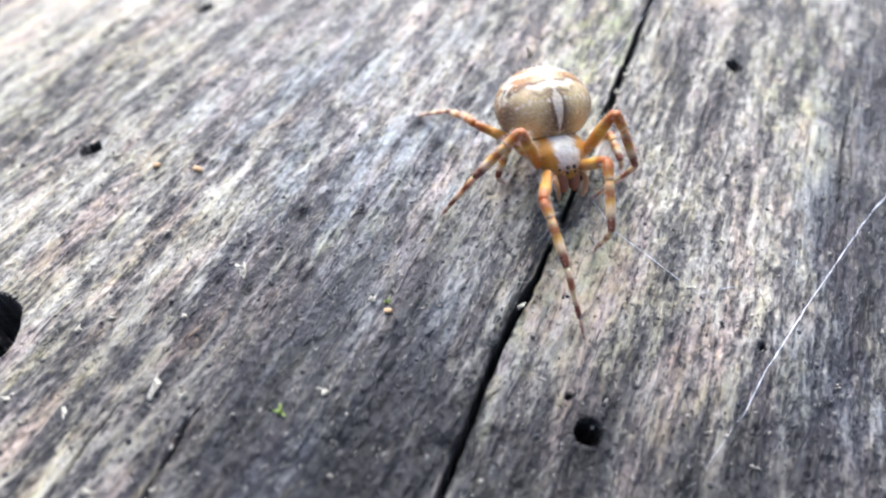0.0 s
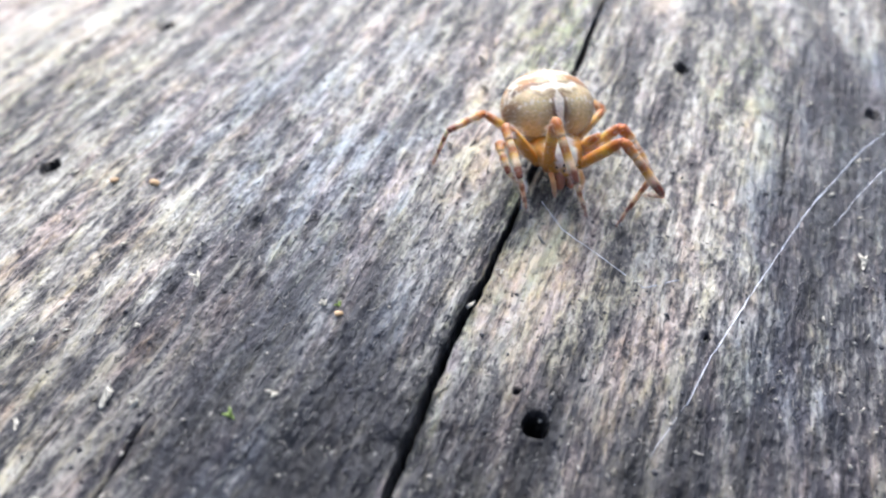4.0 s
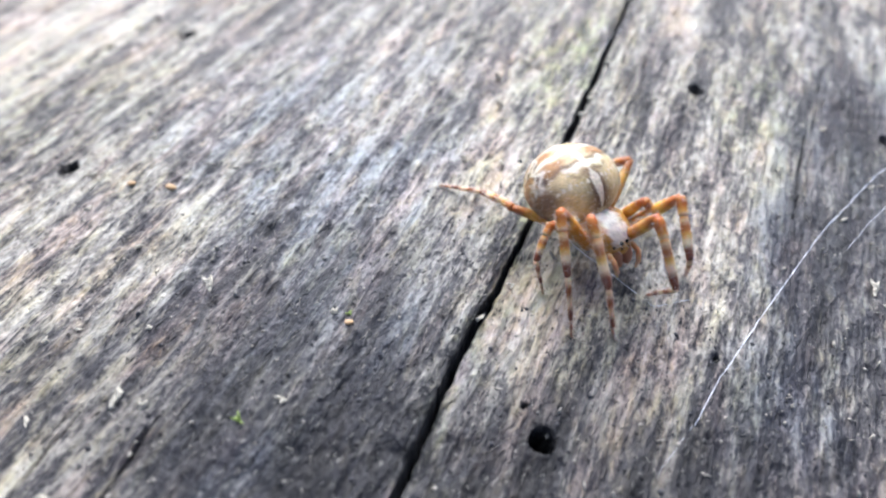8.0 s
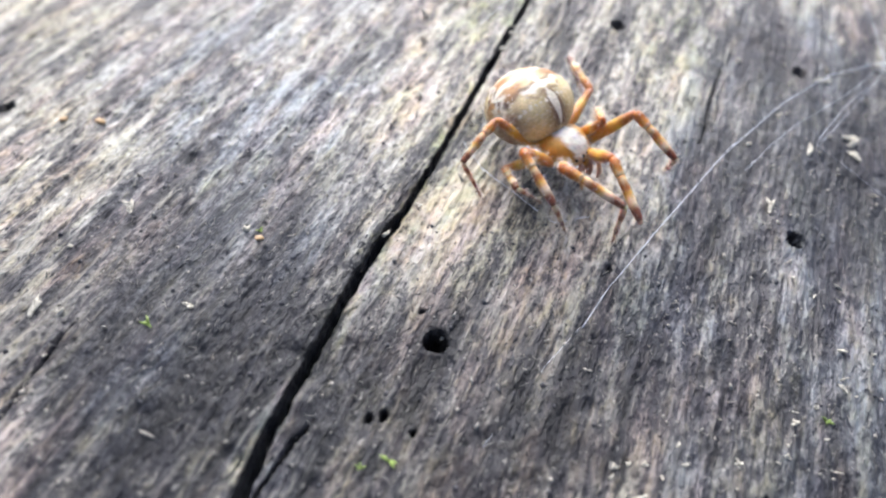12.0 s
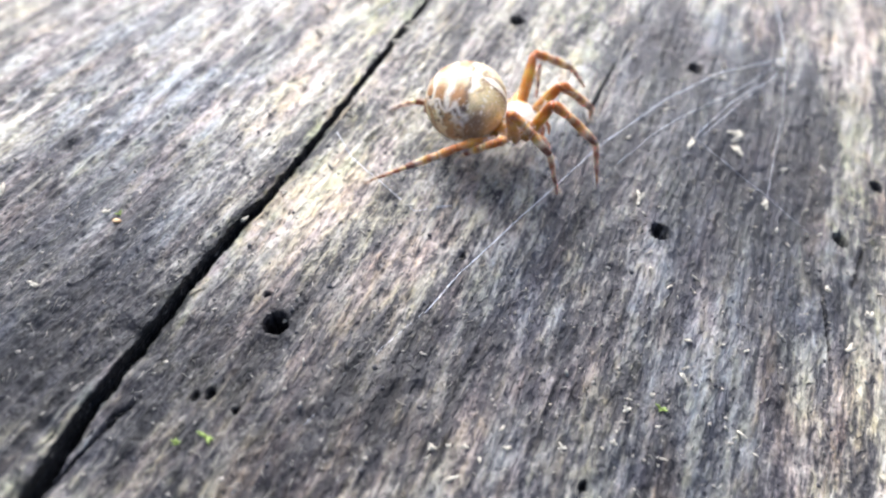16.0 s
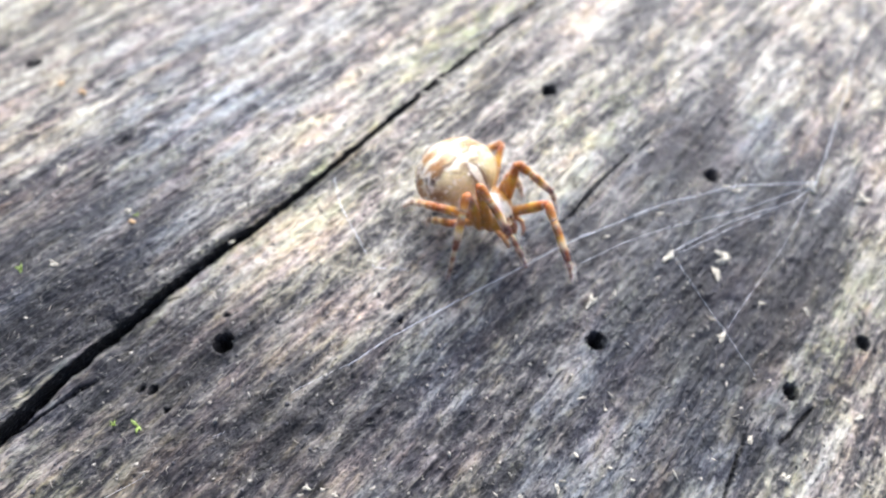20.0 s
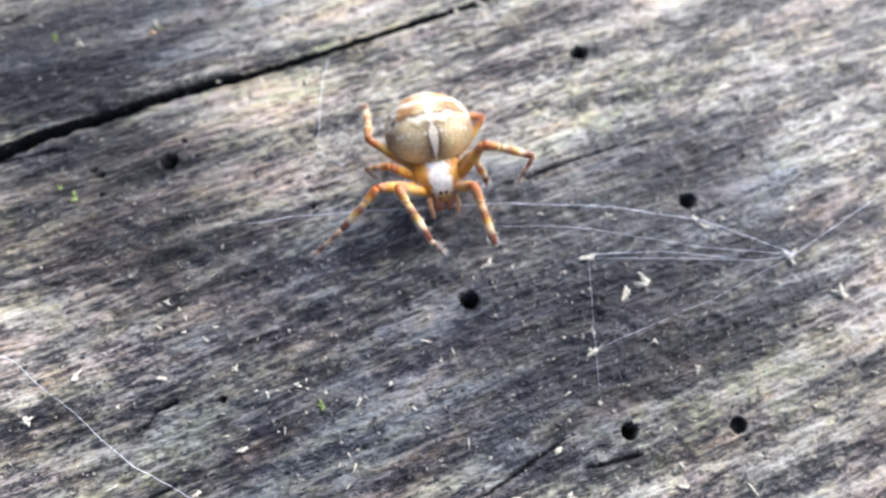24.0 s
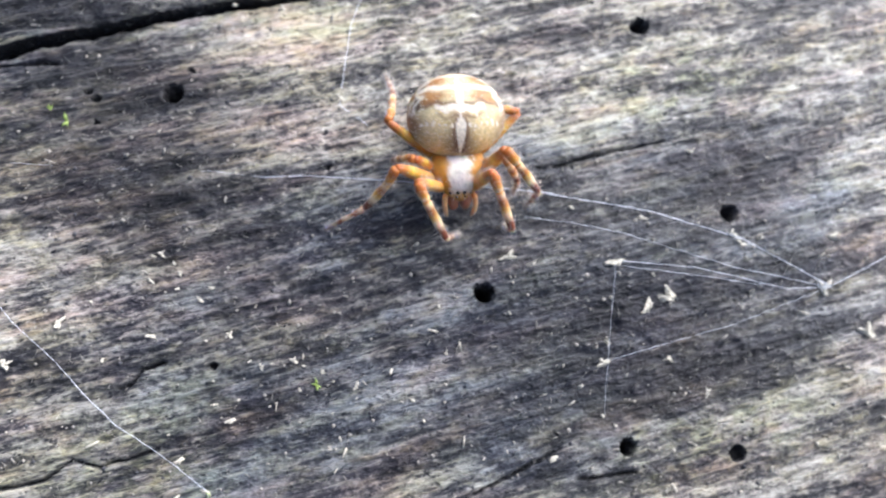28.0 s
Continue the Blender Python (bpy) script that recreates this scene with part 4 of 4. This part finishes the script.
# ---------------------------------------------------------------- movement
def aim(origin, direction, up):
    """A pose whose x axis follows direction."""
    x = Vector(direction).normalized()
    y = Vector(up).cross(x)
    if y.length < 1e-4:
        y = Vector((0, 1, 0))
    y.normalize()
    m = Matrix((x, y, x.cross(y))).transposed().to_4x4()
    m.translation = Vector(origin)
    return m


def motions():
    # seconds, place and height of the body in cm, heading in degrees
    body = [(0, -0.14, 0.42, 0.40, -50),
        (1, 0.10, 0.40, 0.38, -40),
        (2, 0.22, 0.64, 0.39, -24),
        (3, 0.27, 0.77, 0.39, -55),
        (3.5, 0.15, 0.73, 0.39, -58),
        (5.5, 0.30, 0.31, 0.37, -56),
        (6, 0.35, 0.41, 0.37, -49),
        (7, 0.47, 0.29, 0.36, -46),
        (8, 0.53, 0.18, 0.36, -33),
        (9, 0.72, 0.21, 0.36, -37),
        (10, 0.94, 0.33, 0.36, -21),
        (11, 0.85, 0.34, 0.36, -6),
        (11.5, 0.81, 0.31, 0.36, -38),
        (13.5, 1.11, 0.67, 0.37, 14),
        (14, 1.20, 0.69, 0.37, 15),
        (15, 1.31, 0.74, 0.37, 17),
        (16, 1.38, 0.81, 0.37, 15),
        (17, 1.36, 0.90, 0.38, 23),
        (18, 1.35, 0.90, 0.38, 22),
        (19, 1.37, 0.92, 0.38, 15),
        (20, 1.43, 0.78, 0.37, -2),
        (21, 1.68, 0.64, 0.35, -11),
        (22, 1.79, 0.71, 0.34, -6),
        (22.5, 1.79, 0.74, 0.34, -4),
        (24.5, 1.69, 0.68, 0.35, -11),
        (25, 1.74, 0.66, 0.34, -10),
        (26, 1.79, 0.63, 0.34, -11),
        (27, 1.80, 0.62, 0.34, -11),
        (28, 1.81, 0.59, 0.34, -11)]
    # per leg: seconds, bearing and rise of the femur against the body, place of the foot on the wood, twist of the lower leg
    steps = {
        "L1": [(0, -6, 49, 0.31, -0.03, 10), (1, -34, 60, 0.81, 0.48, -111), (2, -43, 52, 0.67, 0.69, 39), (3, -16, 55, 0.8, 0.69, 40), (6, 105, -2, 0.98, 0.66, 85), (7, -11, 63, 0.91, 0.0, 4), (8, -21, 63, 0.94, -0.0, 11), (9, -23, 56, 1.27, -0.08, 29), (10, -13, 38, 1.43, -0.12, 29), (11, -21, 37, 1.55, 0.12, 44), (11.5, -30, 34, 1.5, 0.02, 30), (14, -43, 56, 1.87, 1.22, 43), (15, -36, 61, 1.88, 1.25, 66), (16, -36, 63, 1.87, 1.4, 50), (17, -38, 53, 2.05, 1.51, -72), (18, 35, 2, 2.04, 1.27, 74), (19, -53, 65, 2.01, 1.19, -3), (20, 2, 50, 2.23, 0.86, 39), (21, -6, 52, 2.29, 1.27, -112), (22, 7, 46, 2.52, 1.17, 25), (25, 22, 64, 2.18, 0.82, 23), (26, 18, 67, 2.22, 0.79, 21), (27, 20, 75, 2.24, 0.85, 23), (28, 25, 78, 2.2, 0.85, 26)],
        "L2": [(0, 66, 74, 0.17, 0.39, -23), (1, 55, 78, 0.5, 0.31, -8), (2, -16, 74, 0.73, 0.3, -60), (3, 33, 61, 0.7, 0.35, -69), (6, 81, 60, 0.81, 0.26, -22), (7, 36, 71, 0.83, 0.16, -3), (8, 52, 51, 1.16, 0.27, 72), (9, 33, 70, 1.33, 0.38, 60), (10, 5, 54, 1.42, 0.13, 28), (11, 42, 40, 1.59, 0.41, 45), (14, 39, 63, 1.68, 1.41, 92), (15, 79, 43, 1.69, 1.65, 79), (16, 82, 45, 1.72, 1.77, 54), (17, 46, 60, 1.74, 1.73, 112), (18, 68, 29, 1.72, 1.74, 94), (19, 49, 67, 1.73, 1.62, 81), (20, 84, 83, 1.78, 1.29, 41), (21, 154, 85, 1.9, 1.1, 31), (22, 81, 47, 1.87, 1.79, -111), (25, 112, 78, 1.96, 1.12, 46), (26, 104, 75, 2.1, 1.04, 21), (27, 99, 74, 2.08, 1.08, 38), (28, 98, 76, 2.1, 1.06, 25)],
        "L3": [(0, 104, 8, 0.33, 0.65, 79), (1, 112, -5, 0.45, 0.77, 90), (2, -1, 58, 0.52, 0.99, 66), (3, 7, 58, 0.59, 1.06, 46), (6, 51, 63, 0.7, 0.8, 33), (7, 33, 68, 0.78, 0.66, 72), (8, 35, 64, 0.84, 0.61, 63), (9, 112, -6, 1.04, 0.6, 91), (10, 107, -4, 1.15, 0.74, 105), (11, -37, 61, 0.95, 0.74, -82), (14, 65, 1, 1.29, 1.2, 2), (15, 65, 10, 1.39, 1.37, -7), (16, 74, 2, 1.4, 1.43, -2), (17, 67, 2, 1.35, 1.48, 9), (18, 65, 4, 1.35, 1.44, 4), (19, 87, -1, 1.37, 1.41, 0), (20, 65, 75, 1.46, 1.22, 86), (21, 88, 73, 1.74, 1.1, 75), (22, 38, 65, 1.88, 1.16, 54), (25, 87, 68, 1.85, 1.03, 49), (26, 85, 63, 1.93, 1.03, 43), (27, 82, 62, 1.98, 1.04, 43), (28, 74, 64, 2.0, 0.99, 18)],
        "L4": [(0, 179, 29, -0.57, 1.4, 112), (1, 143, -17, -0.33, 1.27, -54), (2, 127, -20, 0.0, 1.2, -70), (3, 130, 3, -0.1, 1.79, -82), (6, 124, 19, -0.04, 1.31, -99), (7, 123, 17, 0.09, 1.16, -99), (8, 117, 28, 0.1, 0.96, -111), (9, 128, 8, 0.22, 1.0, -96), (10, 124, -2, 0.3, 1.04, -90), (11, 111, -18, 0.31, 1.02, -80), (11.25, 104, 18, 0.7, 1.3, -40), (11.5, 100, 44, 0.98, 1.0, -40), (12, 106, 16, 0.85, 1.3, -50), (12.5, 115, -16, 0.62, 1.15, -80), (14, 118, -14, 0.95, 1.25, -80), (15, 146, -12, 0.35, 0.77, -70), (16, 157, -18, 0.39, 0.79, -60), (17, -165, 32, 0.36, 0.77, -55), (18, 152, -9, 0.37, 0.76, -69), (19, 168, -19, 0.4, 0.79, -51), (20, 118, 24, 0.71, 1.18, -111), (21, 121, 3, 0.97, 1.03, -89), (22, 123, 38, 1.02, 1.03, -110), (25, 132, 12, 0.97, 0.83, -81), (26, 134, 31, 1.04, 0.79, -87), (27, 134, 6, 1.11, 0.77, -77), (28, 130, 16, 1.12, 0.75, -80)],
        "R1": [(0, -31, 23, 0.47, -0.73, -3), (1, -23, 17, 0.89, -0.56, 11), (2, -33, 41, 1.02, -0.08, 4), (3, -159, 76, 0.41, 0.55, 48), (6, -3, 50, 0.85, -0.45, 17), (7, -55, 63, 0.83, -0.45, 0), (8, -92, 64, 0.84, -0.43, 1), (9, -36, 36, 1.36, -0.67, 14), (10, -22, 30, 2.03, -0.11, -109), (11, -63, 38, 1.72, -0.33, -26), (11.5, -63, 38, 1.34, -0.2, -26), (14, -36, 50, 2.13, 0.78, 16), (15, -54, 51, 2.14, 0.81, 11), (16, -48, 67, 2.11, 0.77, -1), (17, -65, 64, 2.12, 0.75, -11), (18, -69, 63, 2.11, 0.78, -10), (19, -70, 65, 2.1, 0.78, -7), (20, -158, 75, 1.88, 0.73, 33), (21, -53, 53, 2.1, -0.18, -15), (22, -31, 44, 2.76, 0.58, 10), (25, -80, 56, 2.09, 0.52, -15), (26, -65, 57, 2.11, 0.55, -1), (27, -71, 56, 2.16, 0.48, -5), (28, -61, 60, 2.18, 0.53, 4)],
        "R2": [(0, -79, 61, -0.72, -0.24, -31), (1, -101, 43, 0.11, 0.18, -26), (2, -73, 35, 0.42, -0.16, -1), (3, -108, 52, 0.07, 0.37, -26), (6, -77, 46, 0.27, -0.38, -16), (7, -102, 61, 0.28, -0.39, -15), (8, -117, 54, 0.59, -0.53, -15), (9, -104, 65, 0.6, -0.54, -27), (10, -106, 60, 1.08, -0.34, -9), (11, -122, 46, 1.05, -0.38, -5), (11.5, -100, 40, 1.02, -0.22, -5), (14, -74, 43, 1.92, 0.55, 10), (15, -76, 50, 1.89, 0.62, 25), (16, -112, 62, 1.87, 0.54, -20), (17, -115, 62, 1.88, 0.48, -52), (18, -120, 56, 1.86, 0.51, -17), (19, -115, 57, 1.83, 0.53, -9), (20, -125, 73, 1.5, 0.22, -31), (21, -80, 43, 1.91, -0.33, -56), (22, -66, 42, 1.9, -0.32, -54), (25, -76, 36, 1.9, -0.48, -49), (26, -77, 43, 1.87, -0.44, -78), (27, -76, 46, 1.89, -0.44, -113), (28, -81, 49, 1.92, -0.42, -112)],
        "R3": [(0, -91, 45, -0.42, 0.23, -47), (1, -100, 40, -0.22, 0.01, 0), (2, -106, 48, -0.11, 0.46, -34), (3, -96, -3, 0.08, 0.38, -4), (6, -146, 72, -0.04, 0.46, -57), (7, -132, 13, 0.1, 0.04, -57), (8, -114, 38, 0.32, -0.28, 6), (9, -112, 53, 0.44, 0.05, -70), (10, -121, 12, 0.59, -0.14, -20), (11, -121, -24, 0.84, -0.14, 0), (14, -90, 39, 1.04, 0.38, 5), (15, -93, 32, 1.14, 0.45, -5), (16, -104, 34, 1.08, 0.49, -16), (17, -116, 28, 1.06, 0.51, -22), (18, -109, 30, 1.09, 0.53, -23), (19, -116, 21, 1.05, 0.4, -26), (20, -96, 38, 1.05, 0.48, 5), (21, -98, 39, 1.17, 0.26, -9), (22, -93, 38, 1.45, 0.34, -6), (25, -95, 51, 1.45, 0.29, -13), (26, -89, 52, 1.53, 0.27, -12), (27, -80, 57, 1.61, 0.32, -8), (28, -82, 57, 1.62, 0.27, -5)],
        "R4": [(0, -126, 11, -1.32, 0.67, 61), (1, -106, 26, -0.82, 0.46, 0), (2, -163, -3, -0.73, 0.36, -58), (3, -122, 18, -0.65, 0.38, -42), (6, -148, 11, -0.7, 0.37, -60), (7, -115, 32, -0.57, 0.44, -3), (8, -137, 11, -0.69, 0.3, 111), (9, -145, -7, -0.64, 0.27, -25), (10, -110, 51, 0.42, -0.05, -6), (11, -130, 46, 0.46, -0.13, 9), (14, -112, 31, 0.56, -0.01, -15), (15, -122, 22, 0.55, -0.03, -30), (16, -126, 18, 0.56, -0.0, -33), (17, -135, 15, 0.59, 0.03, -46), (18, -135, 15, 0.58, -0.0, -47), (19, -117, 36, 0.71, 0.33, -6), (20, -101, 46, 0.78, 0.5, 1), (21, -98, 48, 0.99, 0.41, -10), (22, -122, 31, 0.86, 0.36, -17), (25, -123, 23, 0.7, 0.32, 70), (26, -125, 30, 0.78, 0.33, -68), (27, -124, 29, 0.79, 0.32, -113), (28, -119, 29, 0.83, 0.31, 74)],
    }
    bt = np.array([r[0] for r in body])
    bv = np.array([r[1:] for r in body], float)
    times = np.round(np.arange(0, 28.01, 0.25), 2)

    def ease(t, ts, vs):
        i = int(np.clip(np.searchsorted(ts, t, side="right") - 1, 0, len(ts) - 2))
        k = np.clip((t - ts[i]) / (ts[i + 1] - ts[i]), 0, 1)
        return vs[i] * (1 - k) + vs[i + 1] * k

    poses = {t: at_cm(*ease(t, bt, bv)[:3], 0, 0, ease(t, bt, bv)[3]) for t in times}
    walk(SPIDER, [(t, poses[t]) for t in times])
    for key, (leg, joints, n, s) in LEGS.items():
        rows = steps[key]
        ts = np.array([r[0] for r in rows], float)
        dirs = np.array([(math.cos(radians(a)) * math.cos(radians(e)), math.sin(radians(a)) * math.cos(radians(e)), math.sin(radians(e))) for _, a, e, *_ in rows])
        feet = np.array([r[3:5] for r in rows], float)
        twists = np.array([r[5] for r in rows], float)
        lf, lp, lt, lm, la = SIZES[n]
        hip = Vector((HIPS[n][0], s * HIPS[n][1], HIP_Z))
        tracks = [[] for _ in range(5)]
        for t in times:
            d = Vector(ease(t, ts, dirs)).normalized()
            i = int(np.clip(np.searchsorted(ts, t, side="right") - 1, 0, len(ts) - 2))
            k = float(np.clip((t - ts[i]) / (ts[i + 1] - ts[i]), 0, 1))
            k = k * k * (3 - 2 * k)
            fx, fy = feet[i] * (1 - k) + feet[i + 1] * k
            hop = 0.12 * math.sin(math.pi * k) * min(1.0, float(np.linalg.norm(feet[i + 1] - feet[i])) / 0.3)
            m = poses[t].copy()
            m.translation = m.translation / CM
            foot = m.inverted() @ Vector((fx, fy, float(surface(fx, fy)) + 0.012 + hop))
            knee = hip + d * lf
            reach = foot - knee
            a, b2 = lp + lt, lm + la
            dist = min(max(reach.length, 0.25), (a + b2) * 0.985)
            along = reach.normalized()
            out = Vector((foot.x - hip.x, foot.y - hip.y, 0)) + 0.35 * Vector((d.x, d.y, 0))
            out = (out.normalized() if out.length > 0.05 else Vector((0, s, 0))) * 0.75 + Vector((0, 0, 0.65))
            side = Matrix.Rotation(radians(twists[i] * (1 - k) + twists[i + 1] * k), 3, along) @ (out - along * out.dot(along)).normalized()
            cosa = (a * a + dist * dist - b2 * b2) / (2 * a * dist)
            cosa = min(1.0, max(-1.0, cosa))
            ankle = knee + along * (a * cosa) + side * (a * math.sqrt(1 - cosa * cosa))
            # the short knee piece bends a little outwards
            toe = knee + along * dist
            first = (ankle - knee).normalized()
            bow = (first * lp + side * 0.02)
            p1 = knee + bow.normalized() * lp
            d3 = (toe - ankle).normalized()
            p3 = ankle + d3 * lm
            up = Vector((0, 0, 1))
            made = [aim(hip, d, side), aim(knee, p1 - knee, side), aim(p1, ankle - p1, side), aim(ankle, p3 - ankle, side), aim(p3, toe - p3 - up * 0.01, side)]
            for q in made:
                q.translation = q.translation * CM
            inv = made[0].inverted()
            tracks[0].append((t, made[0]))
            for j in range(1, 5):
                tracks[j].append((t, inv @ made[j]))
        walk(leg, tracks[0])
        for ob, rows2 in zip(joints, tracks[1:]):
            walk(ob, rows2)


motions()
